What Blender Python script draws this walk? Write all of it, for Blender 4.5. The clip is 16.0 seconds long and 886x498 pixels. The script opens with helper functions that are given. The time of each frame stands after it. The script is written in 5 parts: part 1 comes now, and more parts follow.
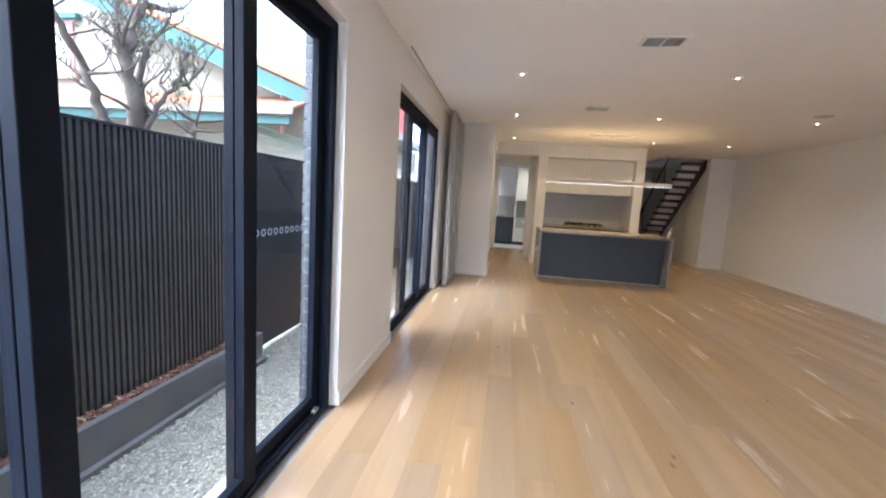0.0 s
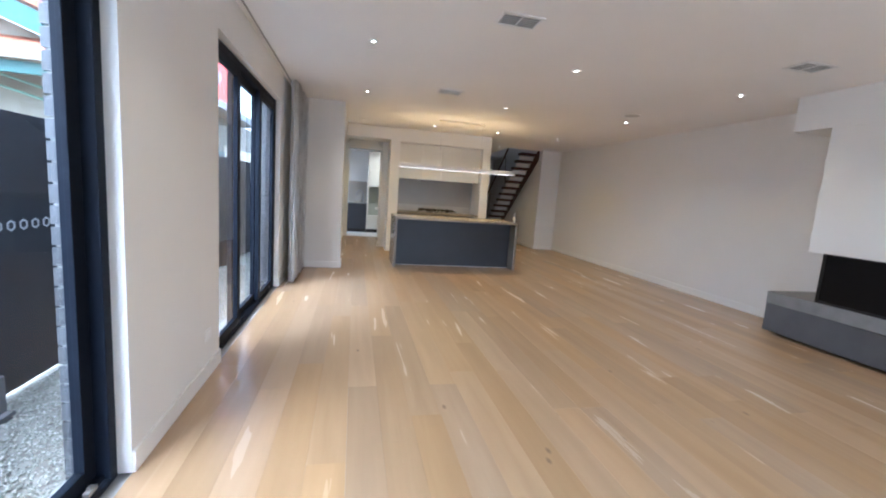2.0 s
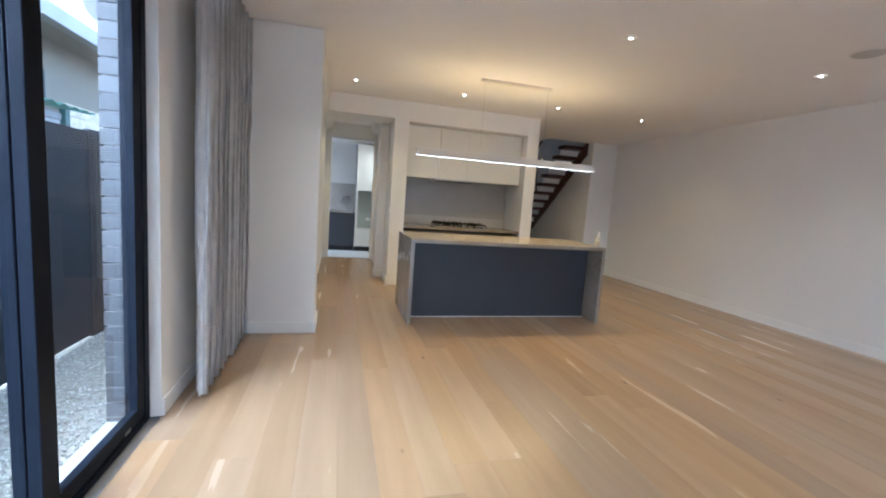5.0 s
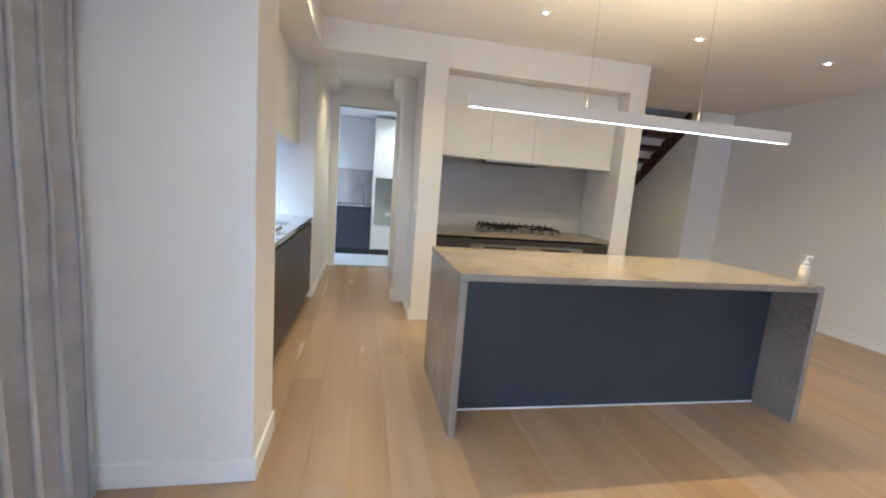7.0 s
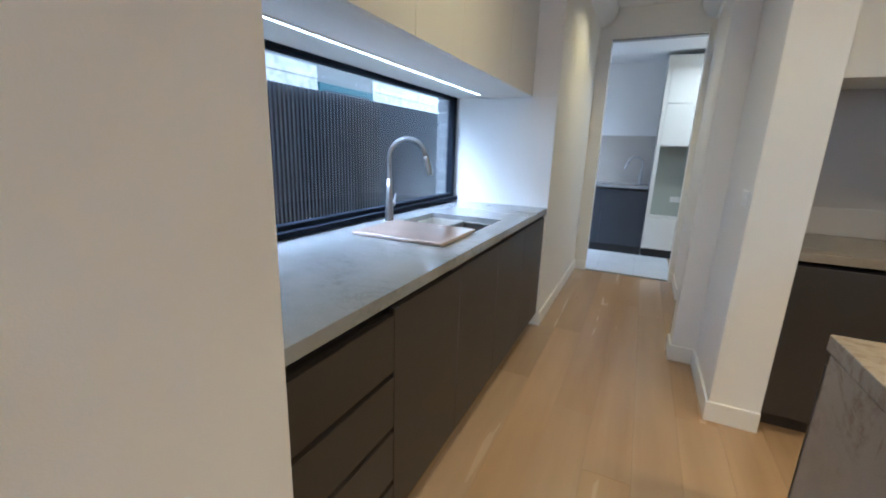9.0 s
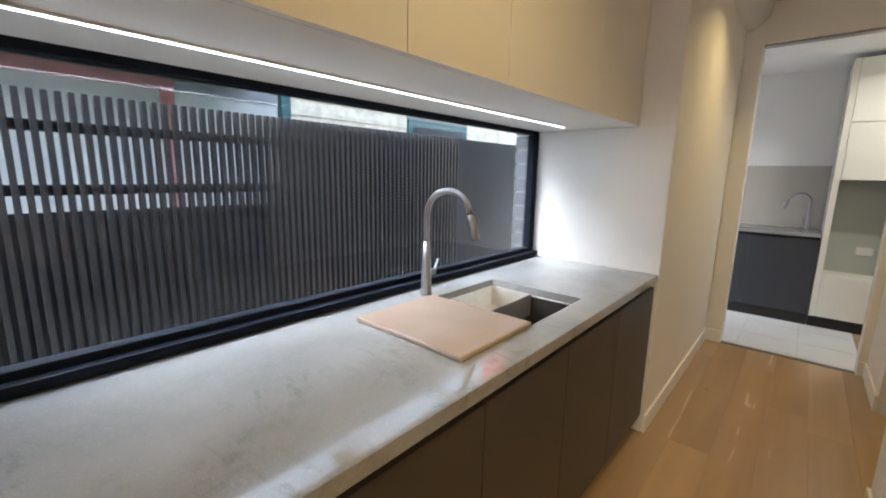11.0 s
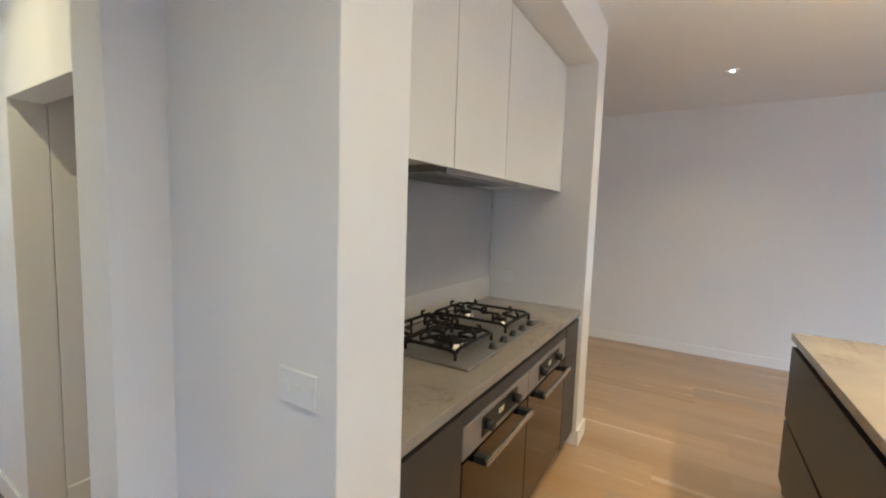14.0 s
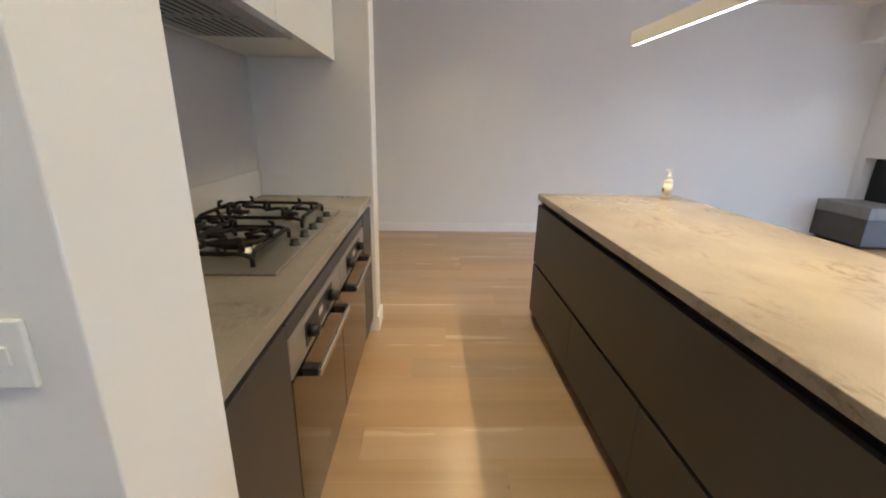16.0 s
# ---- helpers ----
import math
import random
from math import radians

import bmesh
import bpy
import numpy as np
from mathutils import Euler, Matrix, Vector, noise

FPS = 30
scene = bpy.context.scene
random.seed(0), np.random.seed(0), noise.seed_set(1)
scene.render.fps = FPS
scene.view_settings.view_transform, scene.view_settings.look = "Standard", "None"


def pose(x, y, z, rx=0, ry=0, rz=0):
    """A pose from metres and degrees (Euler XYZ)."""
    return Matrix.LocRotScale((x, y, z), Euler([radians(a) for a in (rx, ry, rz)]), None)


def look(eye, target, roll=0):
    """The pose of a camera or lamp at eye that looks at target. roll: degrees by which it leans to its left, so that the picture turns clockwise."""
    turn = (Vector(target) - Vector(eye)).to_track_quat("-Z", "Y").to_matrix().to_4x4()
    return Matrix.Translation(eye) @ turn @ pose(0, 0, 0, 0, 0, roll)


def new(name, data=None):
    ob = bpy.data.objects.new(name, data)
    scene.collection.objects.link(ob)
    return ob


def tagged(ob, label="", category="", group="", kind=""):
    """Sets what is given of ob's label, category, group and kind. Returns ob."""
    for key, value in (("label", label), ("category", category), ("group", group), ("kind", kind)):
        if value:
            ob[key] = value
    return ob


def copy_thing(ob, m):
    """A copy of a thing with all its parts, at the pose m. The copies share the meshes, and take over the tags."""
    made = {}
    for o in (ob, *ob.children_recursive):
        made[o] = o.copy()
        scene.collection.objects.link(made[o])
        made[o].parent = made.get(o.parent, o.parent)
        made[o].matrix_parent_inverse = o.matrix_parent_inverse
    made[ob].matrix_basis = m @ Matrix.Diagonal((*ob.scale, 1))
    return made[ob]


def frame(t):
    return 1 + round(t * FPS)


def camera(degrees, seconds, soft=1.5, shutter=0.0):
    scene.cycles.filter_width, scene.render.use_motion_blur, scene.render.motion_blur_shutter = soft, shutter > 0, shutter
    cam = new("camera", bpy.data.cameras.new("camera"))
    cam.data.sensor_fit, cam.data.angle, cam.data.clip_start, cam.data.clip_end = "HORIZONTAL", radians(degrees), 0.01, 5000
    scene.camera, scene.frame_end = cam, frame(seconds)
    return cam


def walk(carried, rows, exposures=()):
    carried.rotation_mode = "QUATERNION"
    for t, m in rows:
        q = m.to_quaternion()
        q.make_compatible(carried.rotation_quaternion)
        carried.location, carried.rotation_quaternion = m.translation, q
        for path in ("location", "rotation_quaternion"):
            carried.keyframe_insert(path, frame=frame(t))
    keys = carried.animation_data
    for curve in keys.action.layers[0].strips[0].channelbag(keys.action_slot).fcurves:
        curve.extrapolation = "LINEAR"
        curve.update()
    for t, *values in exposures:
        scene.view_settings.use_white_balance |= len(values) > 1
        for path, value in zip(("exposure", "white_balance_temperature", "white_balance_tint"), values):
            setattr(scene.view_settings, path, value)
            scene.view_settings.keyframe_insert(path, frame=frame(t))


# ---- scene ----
cam = camera(94.3, 16.0, soft=2.0)
PATH = [
    (0, (0.125, -0.775, 1.391), (-0.154, 1.189, 1.138), 3.5),
    (0.5, (0.147, -0.794, 1.373), (0.146, 1.189, 1.118), 3.5),
    (1, (0.191, -0.798, 1.32), (0.377, 1.178, 1.072), 4.0),
    (1.5, (0.133, -0.658, 1.348), (0.46, 1.298, 1.084), 4.1),
    (2, (0.09, -0.329, 1.363), (0.519, 1.606, 1.094), 4.1),
    (2.5, (0.062, 0.109, 1.352), (0.548, 2.03, 1.088), 4.2),
    (3, (0.029, 0.641, 1.364), (0.54, 2.558, 1.106), 4.1),
    (3.5, (0.028, 1.15, 1.337), (0.543, 3.067, 1.094), 4.2),
    (4, (0.002, 1.701, 1.329), (0.496, 3.625, 1.095), 4.1),
    (4.2, (-0.003, 1.919, 1.308), (0.498, 3.841, 1.075), 4.0),
    (6.3, (0.215, 4.202, 1.321), (0.718, 6.122, 1.073), 4.4),
    (6.5, (0.23, 4.431, 1.324), (0.72, 6.352, 1.062), 4.5),
    (7, (0.299, 4.928, 1.316), (0.692, 6.867, 1.023), 4.5),
    (7.5, (0.344, 5.396, 1.317), (0.564, 7.357, 0.991), 4.3),
    (8, (0.343, 5.854, 1.33), (0.342, 7.822, 0.973), 3.7),
    (8.5, (0.349, 6.257, 1.294), (-0.048, 8.173, 0.877), 2.8),
    (9, (0.357, 6.612, 1.289), (-0.47, 8.37, 0.813), 2.0),
    (9.2, (0.34, 6.752, 1.293), (-0.633, 8.427, 0.795), 2.0),
    (11.3, (0.279, 7.384, 1.411), (-1.016, 8.869, 1.065), 1.2),
    (11.5, (0.21, 7.491, 1.42), (-0.952, 9.095, 1.137), 1.0),
    (12, (0.142, 7.768, 1.439), (-0.519, 9.647, 1.261), 1.3),
    (12.5, (0.182, 8.052, 1.457), (0.245, 10.048, 1.345), 2.0),
    (13, (0.235, 8.186, 1.472), (1.075, 10.0, 1.399), 2.4),
    (13.5, (0.25, 8.265, 1.486), (1.651, 9.69, 1.401), 2.1),
    (14, (0.257, 8.284, 1.476), (1.956, 9.325, 1.303), 1.9),
    (14.5, (0.277, 8.307, 1.44), (2.116, 9.04, 1.155), 2.0),
    (15, (0.323, 8.356, 1.401), (2.23, 8.806, 0.999), 2.0),
    (15.5, (0.425, 8.431, 1.352), (2.35, 8.613, 0.841), 1.7),
    (16, (0.444, 8.522, 1.327), (2.355, 8.449, 0.741), 1.2),
]
EXPOSURES = [(0, 3.15, 5200, 8), (2, 3.28, 4800, 6), (4, 3.17, 4650, 5), (6.5, 3.6, 4550, 4), (7.5, 3.68, 4450, 4), (8.2, 3.5, 4450, 4), (9, 3.27, 4400, 4), (11.5, 3.17, 5750, 7), (12.3, 3.17, 5400, 6), (13.5, 3.68, 4550, 5), (14.2, 3.72, 4400, 5), (16, 3.72, 4550, 5)]
walk(cam, [(t, look(eye, target, roll)) for t, eye, target, roll in PATH], EXPOSURES)

# ---- light ----
def sky_and_sun():
    w = bpy.data.worlds.new("sky")
    w.use_nodes = True
    scene.world = w
    nt = w.node_tree
    bg = nt.nodes["Background"]
    sky = nt.nodes.new("ShaderNodeTexSky")
    sky.sky_type = 'NISHITA'
    sky.sun_disc = False
    sky.sun_elevation = radians(56)
    sky.sun_rotation = radians(222)
    sky.dust_density = 4.0
    sky.ozone_density = 0.6
    pale = nt.nodes.new("ShaderNodeHueSaturation")
    pale.inputs["Saturation"].default_value = 0.5
    nt.links.new(sky.outputs[0], pale.inputs["Color"])
    nt.links.new(pale.outputs[0], bg.inputs[0])
    bg.inputs[1].default_value = SKY
    sun = bpy.data.lights.new("sun", "SUN")
    sun.energy = SUN
    sun.angle = radians(60)
    sun.color = (1.0, 0.96, 0.9)
    ob = new("sun", sun)
    el, az = radians(56), radians(222)
    d = Vector((math.sin(az) * math.cos(el), math.cos(az) * math.cos(el), math.sin(el)))
    ob.matrix_world = look(d * 30, (0, 0, 0))


SKY, SUN = 0.15, 0.3
sky_and_sun()


def area_lamp(name, m, sx, sy, watts, color, shape='RECTANGLE', spread=180):
    l = bpy.data.lights.new(name, "AREA")
    l.shape, l.size, l.size_y, l.energy, l.color, l.spread = shape, sx, sy, watts, color, radians(spread)
    ob = new(name, l)
    ob.matrix_world = m
    return ob


CEIL = 2.69
WARM = (1.0, 0.76, 0.48)
WARM_KITCHEN = (1.0, 0.67, 0.26)
SPOTS = [(0.2, 3.71), (2.24, 3.71), (4.29, 3.71), (0.2, 5.745), (2.24, 5.745), (4.29, 5.745), (0.21, 8.09), (1.59, 8.09),
         (2.95, 8.09), (4.34, 8.13), (0.26, 10.36), (3.73, 10.2)]
# unseen lamps added to carry on the downlight grid, without fittings
HIDDEN_SPOTS = [(2.24, 1.7), (4.29, 1.7), (2.24, -0.3), (4.29, -0.3), (0.2, 1.7)]
SPOT_W = 0.80
for sx, sy in SPOTS + HIDDEN_SPOTS:
    area_lamp("downlight_lamp", pose(sx, sy, CEIL - 0.012), 0.030, 0.030, SPOT_W * (0.72 if sy < 7 else 1.0 if sx < 1 else 0.72), WARM_KITCHEN if sy > 7 else WARM, 'DISK', 125 if 7 < sy < 9 else 115)
# added fill light for the laundry, no fitting there
area_lamp("laundry_fill_lamp", pose(0.9, 11.9, 2.49), 0.07, 0.07, 1.2, (1.0, 0.86, 0.66), 'DISK', 150)
area_lamp("pendant_lamp_down", pose(1.98, 7.3125, 1.7865), 2.2, 0.005, 2.5, (1.0, 0.60, 0.22), spread=145)
area_lamp("pendant_lamp_up", pose(1.98, 7.3125, 1.868, 180), 2.0, 0.025, 1.0, (1.0, 0.58, 0.20))
area_lamp("cabinet_strip_lamp", pose(-0.70, 8.2, 1.640), 0.004, 2.1, 0.10, (0.88, 0.94, 1.0))

# ---- materials ----
def nodes_of(name):
    m = bpy.data.materials.new(name)
    m.use_nodes = True
    nt = m.node_tree
    return m, nt, nt.nodes["Principled BSDF"]


def node(nt, kind, **values):
    n = nt.nodes.new(kind)
    for k, v in values.items():
        n.inputs[k].default_value = v
    return n


def math_node(nt, op, a, b=None, clamp=False):
    n = nt.nodes.new("ShaderNodeMath")
    n.operation, n.use_clamp = op, clamp
    for i, v in enumerate((a, b)):
        if v is None:
            continue
        if isinstance(v, (int, float)):
            n.inputs[i].default_value = v
        else:
            nt.links.new(v, n.inputs[i])
    return n.outputs[0]


def ramp(nt, value, stops):
    r = nt.nodes.new("ShaderNodeValToRGB")
    e = r.color_ramp.elements
    e[0].position, e[0].color = stops[0][0], (*stops[0][1], 1)
    e[1].position, e[1].color = stops[-1][0], (*stops[-1][1], 1)
    for p, c in stops[1:-1]:
        s = e.new(p)
        s.color = (*c, 1)
    nt.links.new(value, r.inputs[0])
    return r.outputs[0]


def tone(c, k):
    return tuple(max(0.0, min(1.0, v * k)) for v in c)


def plain(name, color, rough=0.5, metal=0.0, vary=0.08, scale=3.0, bump=0.0, bump_scale=200.0, rough_vary=0.08, coat=0.0, spec=0.5):
    """Paint, metal or plastic with broad tone changes, fine gloss changes and relief."""
    m, nt, b = nodes_of(name)
    tc = nt.nodes.new("ShaderNodeTexCoord")
    big = node(nt, "ShaderNodeTexNoise", Scale=scale, Detail=4.0)
    nt.links.new(tc.outputs["Object"], big.inputs["Vector"])
    col = ramp(nt, big.outputs[0], [(0.3, tone(color, 1 - vary)), (0.7, tone(color, 1 + vary))])
    nt.links.new(col, b.inputs["Base Color"])
    fine = node(nt, "ShaderNodeTexNoise", Scale=bump_scale, Detail=3.0)
    nt.links.new(tc.outputs["Object"], fine.inputs["Vector"])
    r = math_node(nt, 'MULTIPLY_ADD', big.outputs[0], rough_vary)
    r.node.inputs[2].default_value = rough - rough_vary / 2
    nt.links.new(r, b.inputs["Roughness"])
    b.inputs["Metallic"].default_value = metal
    b.inputs["Coat Weight"].default_value = coat
    b.inputs["Specular IOR Level"].default_value = spec
    if bump:
        bp = node(nt, "ShaderNodeBump", Strength=bump, Distance=0.002)
        nt.links.new(fine.outputs[0], bp.inputs["Height"])
        nt.links.new(bp.outputs[0], b.inputs["Normal"])
    return m


def oak(name):
    m, nt, b = nodes_of(name)
    tc = nt.nodes.new("ShaderNodeTexCoord")
    info = nt.nodes.new("ShaderNodeObjectInfo")
    off = nt.nodes.new("ShaderNodeCombineXYZ")
    nt.links.new(math_node(nt, 'MULTIPLY', info.outputs["Random"], 37.0), off.inputs[0])
    nt.links.new(math_node(nt, 'MULTIPLY', info.outputs["Random"], 91.0), off.inputs[1])
    add = nt.nodes.new("ShaderNodeVectorMath")
    add.operation = 'ADD'
    nt.links.new(tc.outputs["Object"], add.inputs[0])
    nt.links.new(off.outputs[0], add.inputs[1])
    mp = nt.nodes.new("ShaderNodeMapping")
    mp.inputs["Scale"].default_value = (6, 0.45, 1)
    nt.links.new(add.outputs[0], mp.inputs[0])
    grain = node(nt, "ShaderNodeTexNoise", Scale=1.6, Detail=3.0, Roughness=0.5, Distortion=0.2)
    nt.links.new(mp.outputs[0], grain.inputs["Vector"])
    mp2 = nt.nodes.new("ShaderNodeMapping")
    mp2.inputs["Scale"].default_value = (150, 4, 1)
    nt.links.new(add.outputs[0], mp2.inputs[0])
    pore = node(nt, "ShaderNodeTexNoise", Scale=1.5, Detail=3.0)
    nt.links.new(mp2.outputs[0], pore.inputs["Vector"])
    base = ramp(nt, grain.outputs[0], [(0.25, (0.335, 0.223, 0.122)), (0.5, (0.375, 0.253, 0.141)), (0.75, (0.415, 0.285, 0.163))])
    # each board has its own tone
    hsv = nt.nodes.new("ShaderNodeHueSaturation")
    v = math_node(nt, 'MULTIPLY_ADD', info.outputs["Random"], 0.24)
    v.node.inputs[2].default_value = 0.88
    r2 = math_node(nt, 'FRACT', math_node(nt, 'MULTIPLY', info.outputs["Random"], 7.31))
    s = math_node(nt, 'MULTIPLY_ADD', r2, 0.20)
    s.node.inputs[2].default_value = 0.90
    nt.links.new(v, hsv.inputs["Value"])
    nt.links.new(s, hsv.inputs["Saturation"])
    nt.links.new(base, hsv.inputs["Color"])
    # pale sapwood streak that wanders along some boards
    sep = nt.nodes.new("ShaderNodeSeparateXYZ")
    nt.links.new(tc.outputs["Object"], sep.inputs[0])
    along = nt.nodes.new("ShaderNodeMapping")
    along.inputs["Scale"].default_value = (0.0, 1.0, 0.0)
    nt.links.new(add.outputs[0], along.inputs[0])
    wander = node(nt, "ShaderNodeTexNoise", Scale=0.45, Detail=1.0)
    nt.links.new(along.outputs[0], wander.inputs["Vector"])
    cx = math_node(nt, 'MULTIPLY_ADD', wander.outputs[0], 0.09)
    cx.node.inputs[2].default_value = -0.045
    d = math_node(nt, 'ABSOLUTE', math_node(nt, 'SUBTRACT', sep.outputs[0], cx))
    r3 = math_node(nt, 'FRACT', math_node(nt, 'MULTIPLY', info.outputs["Random"], 13.7))
    has = math_node(nt, 'GREATER_THAN', r3, 0.93)
    wn = node(nt, "ShaderNodeTexNoise", Scale=0.8, Detail=1.0)
    nt.links.new(along.outputs[0], wn.inputs["Vector"])
    width = math_node(nt, 'MULTIPLY', math_node(nt, 'SUBTRACT', wn.outputs[0], 0.36, True), 0.030)
    streak = math_node(nt, 'MULTIPLY', math_node(nt, 'MULTIPLY', math_node(nt, 'SUBTRACT', width, d, True), 300.0, True), has)
    mix = nt.nodes.new("ShaderNodeMix")
    mix.data_type = 'RGBA'
    nt.links.new(math_node(nt, 'MULTIPLY', streak, 0.14), mix.inputs[0])
    nt.links.new(hsv.outputs[0], mix.inputs[6])
    mix.inputs[7].default_value = (0.56, 0.44, 0.30, 1)
    # small dark knots
    km = nt.nodes.new("ShaderNodeMapping")
    km.inputs["Scale"].default_value = (3.4, 1.6, 1)
    nt.links.new(add.outputs[0], km.inputs[0])
    knot = node(nt, "ShaderNodeTexVoronoi", Scale=1.0)
    nt.links.new(km.outputs[0], knot.inputs["Vector"])
    kd = ramp(nt, knot.outputs["Distance"], [(0.015, (0.9, 0.9, 0.9)), (0.06, (0, 0, 0))])
    mix2 = nt.nodes.new("ShaderNodeMix")
    mix2.data_type = 'RGBA'
    nt.links.new(kd, mix2.inputs[0])
    nt.links.new(mix.outputs[2], mix2.inputs[6])
    mix2.inputs[7].default_value = (0.13, 0.085, 0.055, 1)
    nt.links.new(mix2.outputs[2], b.inputs["Base Color"])
    rr = math_node(nt, 'MULTIPLY_ADD', grain.outputs[0], 0.05)
    rr.node.inputs[2].default_value = 0.24
    nt.links.new(rr, b.inputs["Roughness"])
    b.inputs["Coat Weight"].default_value = 0.35
    b.inputs["Coat Roughness"].default_value = 0.28
    bp = node(nt, "ShaderNodeBump", Strength=0.012, Distance=0.0004)
    nt.links.new(pore.outputs[0], bp.inputs["Height"])
    nt.links.new(bp.outputs[0], b.inputs["Normal"])
    return m


def stone(name, base, dark, light, rough=0.22, soft=0.10, spread=0.0):
    """Honed engineered stone: soft clouds, broken veins in clusters and fine speckle."""
    m, nt, b = nodes_of(name)
    tc = nt.nodes.new("ShaderNodeTexCoord")
    cloud = node(nt, "ShaderNodeTexNoise", Scale=2.2, Detail=5.0, Roughness=0.55)
    nt.links.new(tc.outputs["Object"], cloud.inputs["Vector"])
    flow = nt.nodes.new("ShaderNodeMapping")
    flow.inputs["Rotation"].default_value = (0.0, 0.0, 0.35)
    flow.inputs["Scale"].default_value = (0.75, 1.6, 1.2)
    nt.links.new(tc.outputs["Object"], flow.inputs[0])
    vein = node(nt, "ShaderNodeTexNoise", Scale=4.2, Detail=9.0, Roughness=0.66, Distortion=1.3)
    nt.links.new(flow.outputs[0], vein.inputs["Vector"])
    where = node(nt, "ShaderNodeTexNoise", Scale=3.1, Detail=2.0)
    nt.links.new(tc.outputs["Object"], where.inputs["Vector"])
    speck = node(nt, "ShaderNodeTexNoise", Scale=260.0, Detail=2.0)
    nt.links.new(tc.outputs["Object"], speck.inputs["Vector"])
    col = ramp(nt, cloud.outputs[0], [(0.3, tone(base, 1 - soft)), (0.7, tone(base, 1 + soft))])
    line = ramp(nt, math_node(nt, 'ABSOLUTE', math_node(nt, 'SUBTRACT', vein.outputs[0], 0.5)), [(0.0, (1, 1, 1)), (0.045 + spread * 0.4, (0, 0, 0))])
    zone = ramp(nt, where.outputs[0], [(0.50 - spread, (0, 0, 0)), (0.64 - spread, (1, 1, 1))])
    broken = node(nt, "ShaderNodeTexNoise", Scale=38.0, Detail=3.0)
    nt.links.new(tc.outputs["Object"], broken.inputs["Vector"])
    gate = ramp(nt, broken.outputs[0], [(0.36, (0, 0, 0)), (0.62, (1, 1, 1))])
    k = math_node(nt, 'MULTIPLY', math_node(nt, 'MULTIPLY', math_node(nt, 'MULTIPLY', line, zone), gate), 0.62)
    mix = nt.nodes.new("ShaderNodeMix")
    mix.data_type = 'RGBA'
    nt.links.new(k, mix.inputs[0])
    nt.links.new(col, mix.inputs[6])
    mix.inputs[7].default_value = (*dark, 1)
    mix2 = nt.nodes.new("ShaderNodeMix")
    mix2.data_type = 'RGBA'
    sp = ramp(nt, speck.outputs[0], [(0.56, (0, 0, 0)), (0.72, (0.35, 0.35, 0.35))])
    nt.links.new(sp, mix2.inputs[0])
    nt.links.new(mix.outputs[2], mix2.inputs[6])
    mix2.inputs[7].default_value = (*light, 1)
    nt.links.new(mix2.outputs[2], b.inputs["Base Color"])
    r = math_node(nt, 'MULTIPLY_ADD', cloud.outputs[0], 0.10)
    r.node.inputs[2].default_value = rough - 0.05
    nt.links.new(r, b.inputs["Roughness"])
    return m


def cloth(name, color):
    m, nt, b = nodes_of(name)
    tc = nt.nodes.new("ShaderNodeTexCoord")
    mp = nt.nodes.new("ShaderNodeMapping")
    mp.inputs["Scale"].default_value = (500, 500, 120)
    nt.links.new(tc.outputs["Object"], mp.inputs[0])
    weave = node(nt, "ShaderNodeTexNoise", Scale=1.0, Detail=2.0)
    nt.links.new(mp.outputs[0], weave.inputs["Vector"])
    slub = node(nt, "ShaderNodeTexNoise", Scale=9.0, Detail=4.0)
    nt.links.new(tc.outputs["Object"], slub.inputs["Vector"])
    s = math_node(nt, 'ADD', math_node(nt, 'MULTIPLY', weave.outputs[0], 0.5), math_node(nt, 'MULTIPLY', slub.outputs[0], 0.5))
    nt.links.new(ramp(nt, s, [(0.3, tone(color, 0.82)), (0.7, tone(color, 1.15))]), b.inputs["Base Color"])
    b.inputs["Roughness"].default_value = 0.9
    b.inputs["Sheen Weight"].default_value = 0.3
    bp = node(nt, "ShaderNodeBump", Strength=0.25, Distance=0.001)
    nt.links.new(weave.outputs[0], bp.inputs["Height"])
    nt.links.new(bp.outputs[0], b.inputs["Normal"])
    return m


def glass(name, tint=(1, 1, 1), rough=0.0, ior=1.17):
    m, nt, b = nodes_of(name)
    b.inputs["Base Color"].default_value = (*tint, 1)
    b.inputs["Transmission Weight"].default_value = 1.0
    b.inputs["Roughness"].default_value = rough
    b.inputs["IOR"].default_value = ior
    return m


def glow(name, color, strength):
    m, nt, b = nodes_of(name)
    b.inputs["Base Color"].default_value = (0.8, 0.8, 0.8, 1)
    b.inputs["Emission Color"].default_value = (*color, 1)
    b.inputs["Emission Strength"].default_value = strength
    return m


def island_random(name, stops, rough=0.8):
    """Loose pieces in one mesh, each with its own colour."""
    m, nt, b = nodes_of(name)
    g = nt.nodes.new("ShaderNodeNewGeometry")
    nt.links.new(ramp(nt, g.outputs["Random Per Island"], stops), b.inputs["Base Color"])
    b.inputs["Roughness"].default_value = rough
    return m


